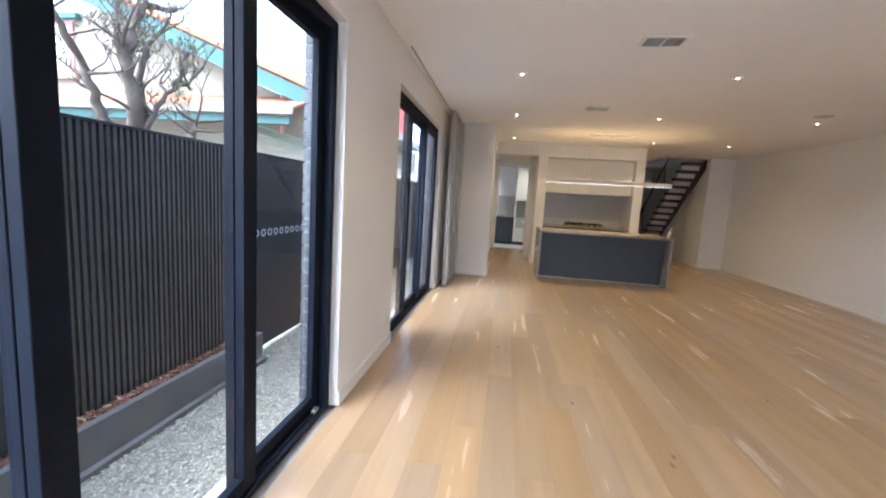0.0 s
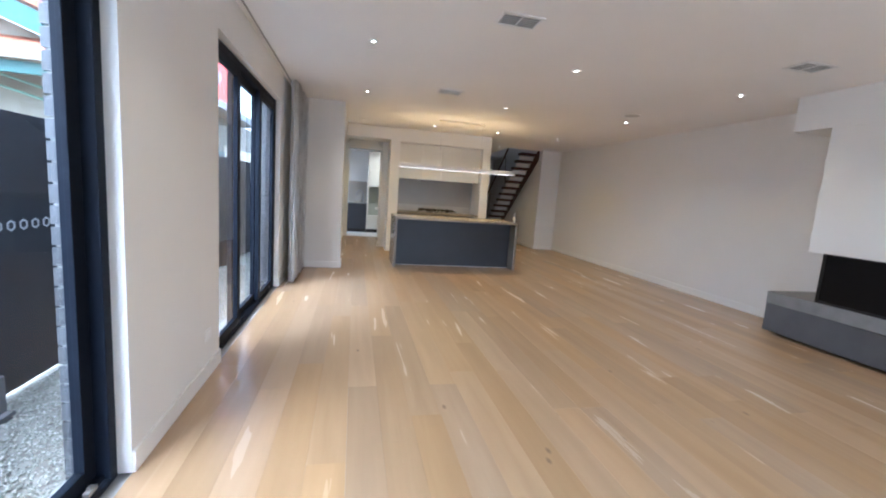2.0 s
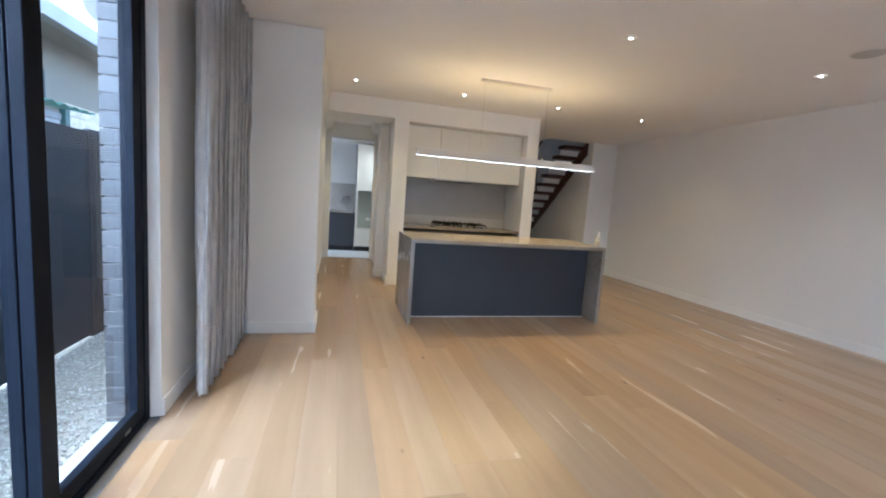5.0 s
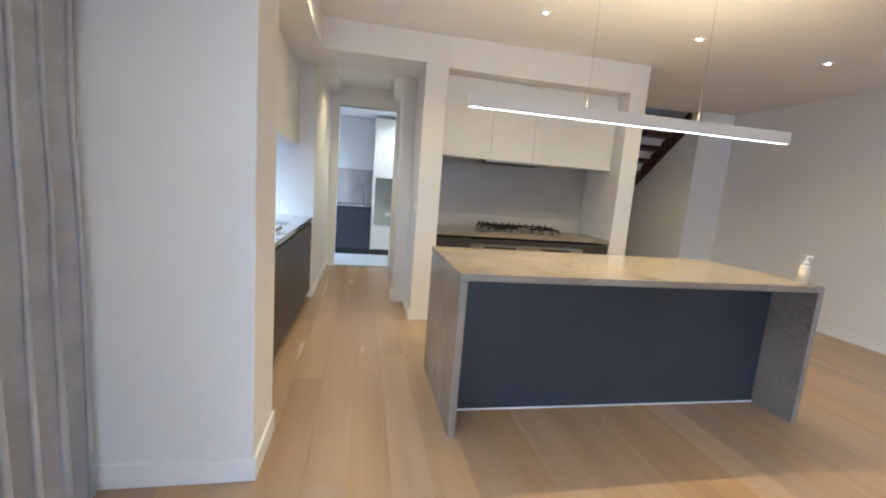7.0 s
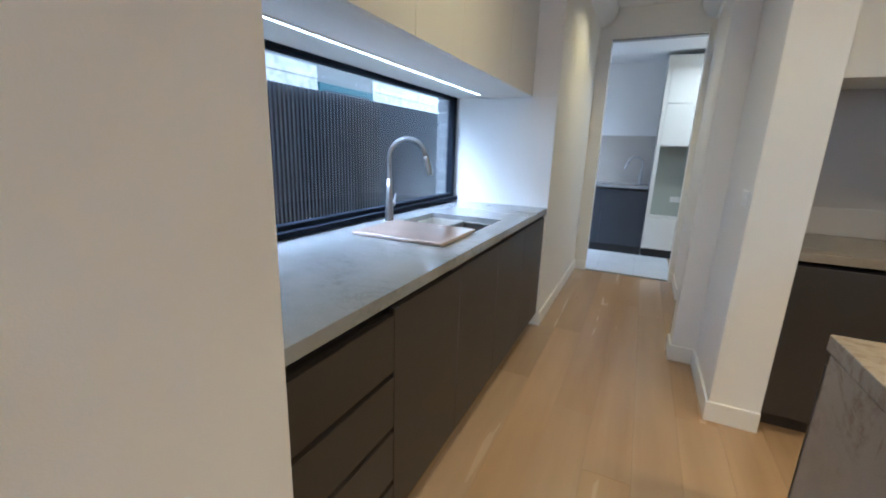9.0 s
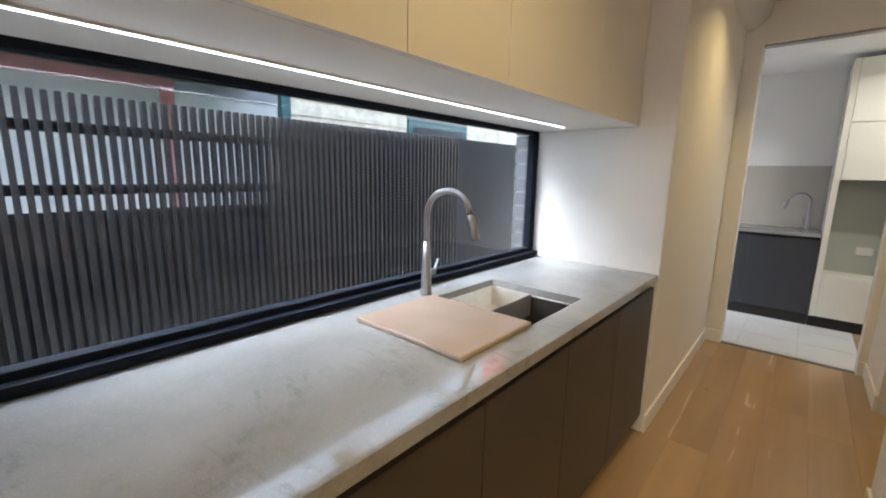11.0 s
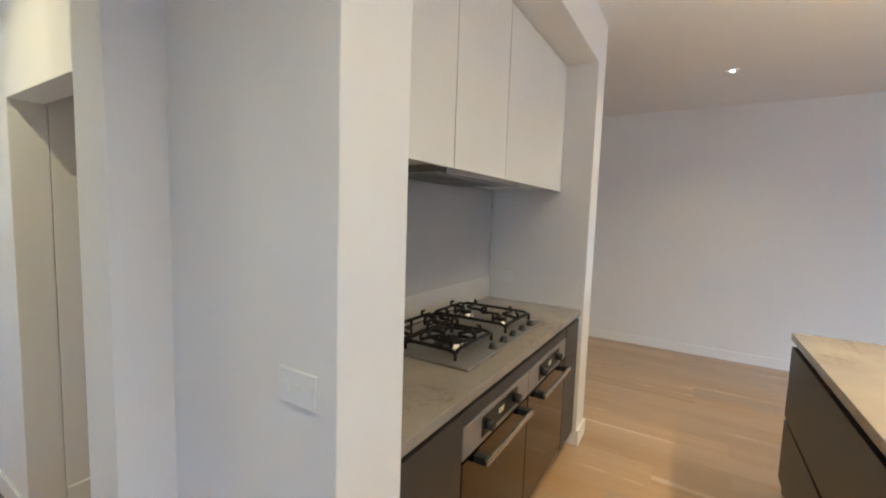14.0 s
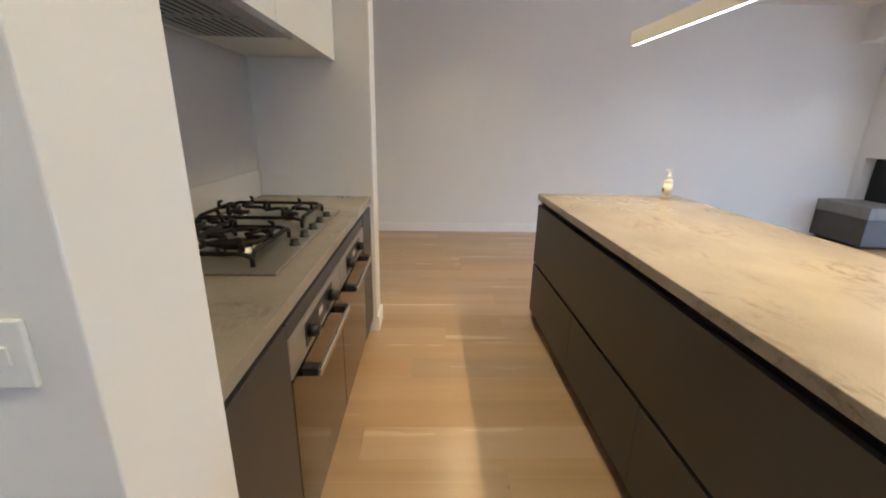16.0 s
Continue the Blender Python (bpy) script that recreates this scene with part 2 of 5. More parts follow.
def piece(name, color, rough, spread=0.25, grain_scale=40.0, bump=0.3):
    """Pieces that are objects: each one a little lighter or darker."""
    m, nt, b = nodes_of(name)
    tc = nt.nodes.new("ShaderNodeTexCoord")
    info = nt.nodes.new("ShaderNodeObjectInfo")
    n = node(nt, "ShaderNodeTexNoise", Scale=grain_scale, Detail=4.0)
    nt.links.new(tc.outputs["Object"], n.inputs["Vector"])
    col = ramp(nt, n.outputs[0], [(0.3, tone(color, 0.8)), (0.7, tone(color, 1.2))])
    hsv = nt.nodes.new("ShaderNodeHueSaturation")
    v = math_node(nt, 'MULTIPLY_ADD', info.outputs["Random"], spread)
    v.node.inputs[2].default_value = 1 - spread / 2
    nt.links.new(v, hsv.inputs["Value"])
    nt.links.new(col, hsv.inputs["Color"])
    nt.links.new(hsv.outputs[0], b.inputs["Base Color"])
    b.inputs["Roughness"].default_value = rough
    bp = node(nt, "ShaderNodeBump", Strength=bump, Distance=0.002)
    nt.links.new(n.outputs[0], bp.inputs["Height"])
    nt.links.new(bp.outputs[0], b.inputs["Normal"])
    return m


M_WALL = plain("white_wall_paint", (0.80, 0.785, 0.76), 0.55, vary=0.02, scale=0.8, bump=0.10, bump_scale=350, spec=0.3)
M_CEIL = plain("white_ceiling_paint", (0.86, 0.85, 0.835), 0.7, vary=0.02, scale=0.7, bump=0.06, bump_scale=300, spec=0.2)
M_TRIM = plain("white_gloss_trim", (0.82, 0.81, 0.79), 0.35, vary=0.02, scale=2.0, bump=0.03)
M_OAK = oak("pale_oak")
M_DARK = plain("charcoal_laminate", (0.043, 0.037, 0.036), 0.45, vary=0.07, scale=5.0, bump=0.05, bump_scale=500)
M_NAVY = plain("slate_blue_laminate", (0.034, 0.037, 0.046), 0.45, vary=0.07, scale=5.0, bump=0.05, bump_scale=500)
M_GAP = plain("black_shadow_channel", (0.012, 0.011, 0.011), 0.6, vary=0.1)
M_WHITE = plain("warm_white_laminate", (0.76, 0.745, 0.69), 0.38, vary=0.02, scale=2.0, bump=0.03, bump_scale=400)
M_STONE = stone("grey_beige_stone", (0.255, 0.222, 0.178), (0.125, 0.085, 0.05), (0.38, 0.34, 0.275), 0.18, 0.16, 0.05)
M_STONE_L = stone("pale_grey_stone", (0.285, 0.292, 0.302), (0.17, 0.172, 0.176), (0.42, 0.425, 0.43), 0.075, 0.20, 0.04)
M_SPLASH = plain("grey_splashback", (0.42, 0.385, 0.335), 0.25, vary=0.05, scale=2.0)
M_FRAME = plain("black_powder_coat", (0.007, 0.010, 0.018), 0.6, vary=0.12, scale=6.0, bump=0.05, bump_scale=600, spec=0.12)
M_GLASS = glass("window_glass", (0.97, 0.985, 0.98))
M_GLASS_K = glass("kitchen_window_glass", (0.97, 0.985, 0.98), 0.0, 1.3)
M_STEEL = plain("brushed_steel", (0.60, 0.58, 0.55), 0.26, metal=1.0, vary=0.06, scale=20.0, bump=0.06, bump_scale=800)
M_STEEL_D = plain("satin_steel", (0.34, 0.33, 0.32), 0.32, metal=1.0, vary=0.08, scale=20.0, bump=0.06, bump_scale=800)
M_IRON = plain("black_cast_iron", (0.010, 0.009, 0.009), 0.6, vary=0.2, scale=60.0, bump=0.25, bump_scale=500, spec=0.2)
M_BLACK = plain("black_plastic", (0.012, 0.012, 0.013), 0.35, vary=0.1)
M_PANEL = plain("pale_brushed_steel", (0.40, 0.375, 0.345), 0.32, metal=0.7, vary=0.06, scale=20.0, bump=0.05, bump_scale=700)
M_HOB = plain("satin_hob_steel", (0.34, 0.31, 0.275), 0.38, metal=0.7, vary=0.06, scale=20.0, bump=0.05, bump_scale=700)
# black oven glass; the bronze tint paints in the orange floor's reflection
M_OVEN = plain("black_glass_floor_reflection", (0.065, 0.045, 0.024), 0.10, metal=1.0, vary=0.06)
M_CURTAIN = cloth("grey_linen", (0.76, 0.75, 0.745))
M_BOARD = plain("beige_cutting_board", (0.42, 0.325, 0.265), 0.06, vary=0.05, scale=6.0, rough_vary=0.03, coat=0.4)
M_LIGHT = glow("downlight_glow", (1.0, 0.88, 0.70), 5.0)
M_LED = glow("pendant_glow", (1.0, 0.86, 0.66), 1.2)
M_LED_UP = glow("pendant_uplight_glow", (1.0, 0.72, 0.40), 1.0)
M_LED_COOL = glow("strip_glow", (0.92, 0.96, 1.0), 1.6)
M_ALU = plain("white_aluminium", (0.74, 0.71, 0.66), 0.4, vary=0.03, bump=0.03)
M_HEARTH = plain("grey_hearth_stone", (0.21, 0.205, 0.20), 0.5, vary=0.12, scale=6.0, bump=0.1, bump_scale=90)
M_HEARTH_D = plain("dark_grey_hearth_base", (0.085, 0.085, 0.09), 0.5, vary=0.1, scale=6.0, bump=0.1, bump_scale=90)
M_SOOT = plain("black_firebox_steel", (0.008, 0.008, 0.009), 0.4, vary=0.2)
M_STAIN = plain("dark_stained_timber", (0.055, 0.017, 0.011), 0.4, vary=0.25, scale=12.0, bump=0.1, bump_scale=200)
M_TILE = plain("pale_grey_floor_tile", (0.55, 0.56, 0.57), 0.4, vary=0.05, scale=3.0, bump=0.05)
M_GROUT = plain("grey_grout", (0.35, 0.35, 0.35), 0.8, vary=0.08, scale=20.0)
M_FENCE = piece("charcoal_batten_paint", (0.043, 0.043, 0.045), 0.55, 0.14, 30.0, 0.15)
M_GATE = plain("charcoal_gate_panel", (0.030, 0.033, 0.040), 0.55, vary=0.1, scale=3.0, bump=0.0, spec=0.2)
M_HEX = plain("pale_grey_cutout_edge", (0.42, 0.44, 0.46), 0.5, vary=0.06)
M_BRICK = piece("grey_glazed_brick", (0.085, 0.089, 0.098), 0.5, 0.35, 30.0, 0.4)
M_MORTAR = plain("pale_mortar", (0.25, 0.25, 0.25), 0.9, vary=0.1, scale=60.0, bump=0.3)
M_PLANTER = plain("grey_rendered_concrete", (0.12, 0.12, 0.125), 0.75, vary=0.12, scale=5.0, bump=0.3, bump_scale=120)
M_SOIL = plain("dark_mulch_soil", (0.05, 0.035, 0.025), 0.95, vary=0.3, scale=25.0, bump=0.6, bump_scale=120)
M_CHIP = island_random("red_brown_bark_chips", [(0.0, (0.05, 0.025, 0.018)), (0.5, (0.16, 0.07, 0.045)), (0.9, (0.26, 0.13, 0.08)), (1.0, (0.45, 0.36, 0.28))], 0.85)
M_PEBBLE = island_random("pale_river_pebbles", [(0.0, (0.24, 0.235, 0.20)), (0.3, (0.33, 0.325, 0.28)), (0.7, (0.40, 0.39, 0.345)), (1.0, (0.50, 0.49, 0.455))], 0.7)
M_GROUND = plain("sandy_ground", (0.28, 0.27, 0.235), 0.9, vary=0.25, scale=14.0, bump=0.6, bump_scale=60)
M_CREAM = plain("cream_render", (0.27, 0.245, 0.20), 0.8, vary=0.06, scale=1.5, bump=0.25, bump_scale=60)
M_BOARDS = piece("cream_weatherboard", (0.74, 0.66, 0.50), 0.6, 0.1, 12.0, 0.1)
M_TEAL = plain("teal_green_paint", (0.035, 0.115, 0.11), 0.5, vary=0.12, scale=6.0, bump=0.1)
M_GREENPIPE = plain("light_green_pipe", (0.20, 0.36, 0.29), 0.45, vary=0.1)
M_PINK = plain("faded_pink_paint", (0.55, 0.23, 0.22), 0.6, vary=0.15, scale=8.0, bump=0.1)
M_TERRA = piece("terracotta_tile", (0.38, 0.14, 0.075), 0.8, 0.4, 25.0, 0.3)
M_ROOFEDGE = plain("grey_roof_sheet", (0.30, 0.30, 0.30), 0.5, vary=0.1)
M_RED = plain("red_painted_wall", (0.50, 0.075, 0.065), 0.7, vary=0.1, scale=3.0, bump=0.1)
M_DKWIN = plain("dark_window_glass", (0.03, 0.035, 0.04), 0.3, vary=0.1, spec=0.2)
M_CURTWIN = plain("pale_window_blind", (0.74, 0.74, 0.71), 0.8, vary=0.08, scale=6.0)
M_BARK = plain("grey_tree_bark", (0.095, 0.073, 0.058), 0.9, vary=0.3, scale=18.0, bump=0.8, bump_scale=50)
M_LEAF = island_random("young_green_leaves", [(0.0, (0.10, 0.14, 0.04)), (1.0, (0.22, 0.28, 0.08))], 0.6)
M_DISH = plain("grey_dish_metal", (0.30, 0.31, 0.33), 0.5, vary=0.06)
M_PLASTIC = plain("white_plastic", (0.80, 0.80, 0.79), 0.32, vary=0.02)
M_BOTTLE = plain("frosted_white_bottle", (0.60, 0.57, 0.50), 0.3, vary=0.03)
M_LABEL = plain("cream_paper_label", (0.62, 0.56, 0.44), 0.6, vary=0.04)
M_TAP = plain("satin_nickel", (0.42, 0.41, 0.40), 0.36, metal=1.0, vary=0.06, scale=20.0)
M_TRAY = plain("bright_brushed_tray", (0.80, 0.78, 0.74), 0.42, metal=1.0, vary=0.05, scale=30.0)
M_VENT = plain("grey_vent_shadow", (0.30, 0.30, 0.30), 0.8, vary=0.05)
M_INK = plain("brown_print", (0.12, 0.09, 0.06), 0.6, vary=0.05)
M_NICHE = plain("sage_grey_panel", (0.44, 0.47, 0.43), 0.4, vary=0.03)

# ---- building helpers ----
ORG = {}


def add_box(bm, a, b, bev=0.0, seg=2):
    made = bmesh.ops.create_cube(bm, size=1.0)["verts"]
    for v in made:
        v.co = Vector([(a[i] + b[i]) / 2 + v.co[i] * (b[i] - a[i]) for i in range(3)])
    if bev:
        edges = list({e for v in made for e in v.link_edges})
        bmesh.ops.bevel(bm, geom=edges, offset=bev, segments=seg, affect='EDGES', profile=0.5)
    return bm


def boxes(*list_of, bev=0.0):
    bm = bmesh.new()
    for a, b in list_of:
        add_box(bm, a, b, bev)
    return bm


def add_tube(bm, path, radii, sides=12, cap=True):
    """A round bar swept along points."""
    path = [Vector(p) for p in path]
    if isinstance(radii, (int, float)):
        radii = [radii] * len(path)
    rings, side = [], None
    for i, p in enumerate(path):
        d = (path[min(i + 1, len(path) - 1)] - path[max(i - 1, 0)]).normalized()
        if side is None:
            side = d.orthogonal().normalized()
        side = (side - d * side.dot(d)).normalized()
        up = d.cross(side)
        rings.append([bm.verts.new(p + radii[i] * (math.cos(a) * side + math.sin(a) * up))
                      for a in [2 * math.pi * k / sides for k in range(sides)]])
    for r0, r1 in zip(rings, rings[1:]):
        for k in range(sides):
            f = bm.faces.new((r0[k], r0[(k + 1) % sides], r1[(k + 1) % sides], r1[k]))
            f.smooth = True
    if cap:
        bm.faces.new(rings[0][::-1])
        bm.faces.new(rings[-1])
    return bm


def tube(path, radii, sides=12):
    return add_tube(bmesh.new(), path, radii, sides)


def add_disc(bm, c, r0, r1, z0, z1, sides=24):
    """A turned solid about a vertical axis at c from z0 (radius r0) to z1 (radius r1)."""
    return add_tube(bm, [(c[0], c[1], z0), (c[0], c[1], z1)], [r0, r1], sides)


def lathe(c, profile, sides=24):
    """A solid of revolution: profile is a list of (radius, height above c)."""
    bm = bmesh.new()
    rings = [[bm.verts.new((c[0] + r * math.cos(2 * math.pi * k / sides), c[1] + r * math.sin(2 * math.pi * k / sides), c[2] + h))
              for k in range(sides)] for r, h in profile]
    for a, b in zip(rings, rings[1:]):
        for k in range(sides):
            f = bm.faces.new((a[k], a[(k + 1) % sides], b[(k + 1) % sides], b[k]))
            f.smooth = True
    bm.faces.new(rings[0][::-1])
    bm.faces.new(rings[-1])
    return bm


def open_tray(x0, x1, y0, y1, z0, z1, t):
    """A box open at the top with walls of thickness t, as one piece."""
    bm = bmesh.new()
    add_box(bm, (x0, y0, z0), (x1, y1, z1))
    bm.faces.ensure_lookup_table()
    top = max(bm.faces, key=lambda f: f.calc_center_median().z)
    bmesh.ops.inset_region(bm, faces=[top], thickness=t)
    ex = bmesh.ops.extrude_face_region(bm, geom=[top])
    verts = [g for g in ex["geom"] if isinstance(g, bmesh.types.BMVert)]
    bmesh.ops.delete(bm, geom=[top], context='FACES')
    for v in verts:
        v.co.z = z0 + t
    return bm


def prism(points, axis, lo, hi):
    """A flat outline pushed along an axis. points are the other two coordinates, in order."""
    bm = bmesh.new()

    def at(p, w):
        q = list(p)
        q.insert(axis, w)
        return q
    a = [bm.verts.new(at(p, lo)) for p in points]
    b = [bm.verts.new(at(p, hi)) for p in points]
    n = len(points)
    bm.faces.new(a)
    bm.faces.new(b[::-1])
    for k in range(n):
        bm.faces.new((a[k], b[k], b[(k + 1) % n], a[(k + 1) % n]))
    bmesh.ops.recalc_face_normals(bm, faces=bm.faces)
    return bm


def mesh_of(name, bm, material, shift=Vector()):
    me = bpy.data.meshes.new(name)
    bmesh.ops.recalc_face_normals(bm, faces=bm.faces)
    for v in bm.verts:
        v.co -= shift
    bm.to_mesh(me)
    bm.free()
    me.materials.append(material)
    return me


def thing(name, base, label, category, group="", kind=""):
    ob = new(name)
    ob.location = base
    ORG[ob] = Vector(base)
    ob.empty_display_size = 0.1
    return tagged(ob, label, category, group, kind)


def part(name, bm, material, parent, label=""):
    me = mesh_of(name, bm, material, ORG[parent])
    ob = new(name, me)
    ob.parent = parent
    ORG[ob] = ORG[parent]
    return tagged(ob, label)


def single(name, bm, material, base, label, category, group="", kind=""):
    """A thing that is one mesh."""
    ob = new(name, mesh_of(name, bm, material, Vector(base)))
    ob.location = base
    ORG[ob] = Vector(base)
    return tagged(ob, label, category, group, kind)


def struct(name, bm, material, label=""):
    ob = new(name, mesh_of(name, bm, material))
    ORG[ob] = Vector()
    return tagged(ob, label, kind="structure")


# ---- plan ----
LX, OX = -0.85, -1.01          # inner face of the window wall, back of its brick skin
BX = -1.12                     # outer brick face
RX = 5.56                      # right wall
Y0, Y1 = -3.2, 11.39           # back wall, laundry wall
W1, W2 = (-1.75, 1.63), (2.865, 5.25)
HEAD = 2.355
KW = (7.10, 9.56, 0.905, 1.665)
HLX = -0.218                   # left wall of the hall
GZ = -0.10                     # outside ground

# subfloor; boards are laid on it at the end of the file
floor = struct("floor", boxes(((LX - 0.27, Y0, -0.16), (RX, Y1, -0.022)), ((0.79, Y1, -0.16), (5.0, 14.3, -0.022))), M_GROUT, "concrete slab under pale oak floorboards")
struct("floor_stair_hall", boxes(((0.79, Y1 + 0.002, -0.022), (5.0, 14.3, 0.0))), M_OAK, "pale oak floor behind the stairs")
struct("floor_laundry", boxes(((-1.2, Y1 + 0.06, -0.16), (0.79 - 0.002, 13.2, -0.006))), M_GROUT, "grey grout bed of laundry floor")

# ceiling with the opening over the stairs
struct("ceiling", boxes(((LX - 0.27, Y0 - 0.2, CEIL), (RX + 0.2, 10.43, CEIL + 0.14)), ((LX - 0.27, 10.43, CEIL), (4.1, 14.4, CEIL + 0.14)),
                        ((4.1, 13.1, CEIL), (5.2, 14.4, CEIL + 0.14))), M_CEIL, "flat white plaster ceiling")
# the last box is an unseen lid, added to cut skylight to a slot
struct("wall_stairwell", boxes(((3.98, 10.3, CEIL + 0.141), (4.1, 13.2, 4.6)), ((5.0, 10.432, CEIL + 0.001), (5.12, 13.098, 4.6)), ((4.1, 13.1, CEIL + 0.141), (5.12, 13.2, 4.6)),
                               ((4.1, 10.3, CEIL + 0.141), (5.12, 10.428, 4.6)), ((3.98, 10.3, 4.6), (5.12, 12.95, 4.7))), M_WALL, "white stairwell walls above the ceiling, with an added lid against skylight")

# window wall
W = M_WALL
struct("wall_window_side", boxes(((OX, Y0, 0), (LX, W1[0], CEIL)), ((OX, W1[1], 0), (LX, W2[0], CEIL)), ((OX, W2[1], 0), (LX, 7.04, CEIL)),
                                 ((OX, W1[0], HEAD), (LX, W1[1], CEIL)), ((OX, W2[0], HEAD), (LX, W2[1], CEIL))), W, "white plaster wall with two tall window openings")
struct("wall_kitchen_window", boxes(((OX, 7.04, 0), (LX - 0.09, 9.56, KW[2] - 0.005)), ((OX, 7.04, KW[3]), (LX - 0.09, 9.56, CEIL)), ((OX, 7.04, KW[2] - 0.005), (LX - 0.09, KW[0], KW[3]))), W,
       "white wall around the low kitchen window")
struct("wall_nib", boxes(((LX, 6.66, 0), (-0.112, 7.04, CEIL)), bev=0.004), W, "white plaster nib wall beside the curtain")
struct("wall_hall_left", boxes(((OX, 9.56, 0), (HLX, Y1, CEIL)), bev=0.003), W, "white wall at the end of the sink bench")
struct("wall_right", boxes(((RX, Y0, 0), (RX + 0.15, 10.25, CEIL))), W, "long plain white wall")
struct("wall_back", boxes(((LX - 0.27, Y0 - 0.15, 0), (0.9, Y0, CEIL)), ((4.0, Y0 - 0.15, 0), (RX + 0.15, Y0, CEIL)), ((0.9, Y0 - 0.15, 2.3), (4.0, Y0, CEIL))), W, "plain white wall with a wide garden opening")
struct("wall_stair_corner", boxes(((5.0, 10.25, 0), (RX + 0.15, 10.4, CEIL)), ((5.0, 10.4, 0), (5.12, 14.4, CEIL)), bev=0.003), W, "white wall corner beside the stairs")
struct("wall_stair_back", boxes(((3.5, 14.3, 0), (5.0, 14.42, CEIL)), ((3.5, 10.77, 0), (3.6, 14.3, CEIL)), ((0.922, 10.77, 0), (3.5, 10.92, CEIL))), W, "white walls behind the stairs")

# hob wall: two piers, a deep head and the back of the niche
NX = (1.02, 2.90)
HY = 8.85                      # front of the hob wall
for lo, hi in (((0.807, HY, 0), (NX[0], 9.47, CEIL)), ((NX[1], HY, 0), (3.09, 9.65, CEIL)), ((NX[0] + 0.001, HY + 0.001, 2.41), (NX[1] - 0.001, 9.519, CEIL)), ((NX[0] + 0.001, 9.52, 0), (NX[1] - 0.001, 9.65, CEIL)),
               ((0.672, 9.4705, 0), (NX[0] - 0.001, 9.65, CEIL))):
    struct("wall_hob", boxes((lo, hi), bev=0.003 if lo[1] < 8.9 and lo[2] < 1 else 0.0), W, "white wall around the cooking niche")
struct("wall_hall_right", boxes(((0.79, 9.65, 1.895), (0.91, 10.77, CEIL)), ((0.79, 10.77, 0), (0.92, Y1, CEIL)), bev=0.003), W, "white hall wall with a wide cased opening")
struct("wall_laundry_front", boxes(((HLX, Y1, 0), (-0.095, Y1 + 0.12, CEIL)), ((0.74, Y1, 0), (0.92, Y1 + 0.12, CEIL)), ((-0.095, Y1, 2.41), (0.74, Y1 + 0.12, CEIL)), bev=0.002), W, "white wall with a tall open doorway")
# laundry room, with daylight from an opening on its outer side
struct("wall_laundry", boxes(((-1.32, 13.1, 0), (1.6, 13.22, CEIL)), ((1.5, Y1 + 0.12, 0), (1.62, 13.1, CEIL)), ((-1.32, Y1 + 0.12, 0), (-1.2, 13.1, 0.6)),
                             ((-1.32, Y1 + 0.12, 2.4), (-1.2, 13.1, CEIL)), ((-1.32, 12.95, 0.6), (-1.2, 13.1, 2.4)), ((-1.2, Y1 + 0.001, 0), (HLX - 0.001, Y1 + 0.12, CEIL)), ((0.92, Y1, 0), (1.5, Y1 + 0.12, CEIL))), W, "white laundry walls")
struct("ceiling_laundry", boxes(((-1.32, 11.6, 2.50), (1.5, 13.1, 2.52))), M_CEIL, "white laundry ceiling")

# bulkheads over the kitchen bench and the hall entry
struct("bulkhead", boxes(((LX - 0.09, 7.04, 2.435), (-0.112, 9.47, CEIL)), ((-0.112, HY, 2.435), (0.807, 9.47, CEIL)), bev=0.003), W, "white plaster bulkhead over the kitchen bench")


def cove(name, x, s, y0, y1):
    """Rounded cornice along the hall: a quarter curve from wall to ceiling."""
    r = 0.17
    pts = [(x, CEIL - 0.001), (x, CEIL - r)]
    for k in range(1, 9):
        a = radians(90 * k / 8)
        pts.append((x + s * r * math.sin(a) * 0.9, CEIL - r * math.cos(a) - 0.001))
    bm = bmesh.new()
    lo = [bm.verts.new((p[0], y0, p[1])) for p in pts]
    hi = [bm.verts.new((p[0], y1, p[1])) for p in pts]
    n = len(pts)
    for k in range(n):
        f = bm.faces.new((lo[k], lo[(k + 1) % n], hi[(k + 1) % n], hi[k]))
        f.smooth = 1 < k < n - 1
    bm.faces.new(lo)
    bm.faces.new(hi[::-1])
    return struct(name, bm, M_WALL, "rounded white plaster cornice in the hall")


cove("trim_cornice", HLX, 1, 9.56, Y1)
cove("trim_cornice", 0.79, -1, 9.65, Y1)

# skirting
SK, ST = 0.105, 0.014


def skirt(*runs):
    for a, b in runs:
        struct("baseboard", boxes(((*a, 0.0), (*b, SK)), bev=0.003), M_TRIM, "white skirting board")


skirt(((LX, W1[1] + 0.0, ), (LX + ST, W2[0])), ((LX, W2[1]), (LX + ST, 6.66)), ((LX + ST, 6.66 - ST), (-0.112 + ST, 6.66)), ((-0.112, 6.66), (-0.112 + ST, 7.04)),
      ((RX - ST, 3.50), (RX, 10.25)), ((5.0 - ST, 10.25 - ST), (RX - ST, 10.25)), ((5.0 - ST, 10.25), (5.0, 12.9)), ((0.807 - ST, HY - ST), (NX[0], HY)),
      ((0.807 - ST, HY), (0.807, 9.47)), ((0.672 - ST, 9.47 - ST), (0.807 - ST, 9.47)), ((0.672 - ST, 9.47), (0.672, 9.65)), ((NX[1], HY - ST), (3.09 + ST, HY)), ((3.09, HY), (3.09 + ST, 9.65)),
      ((HLX, 9.56), (HLX + ST, Y1)), ((HLX + ST, Y1 - ST), (-0.095, Y1)), ((0.74, Y1 - ST), (0.79 - ST, Y1)), ((0.79 - ST, 10.77), (0.79, Y1)), ((0.922, 10.77 - ST), (3.5, 10.77)))
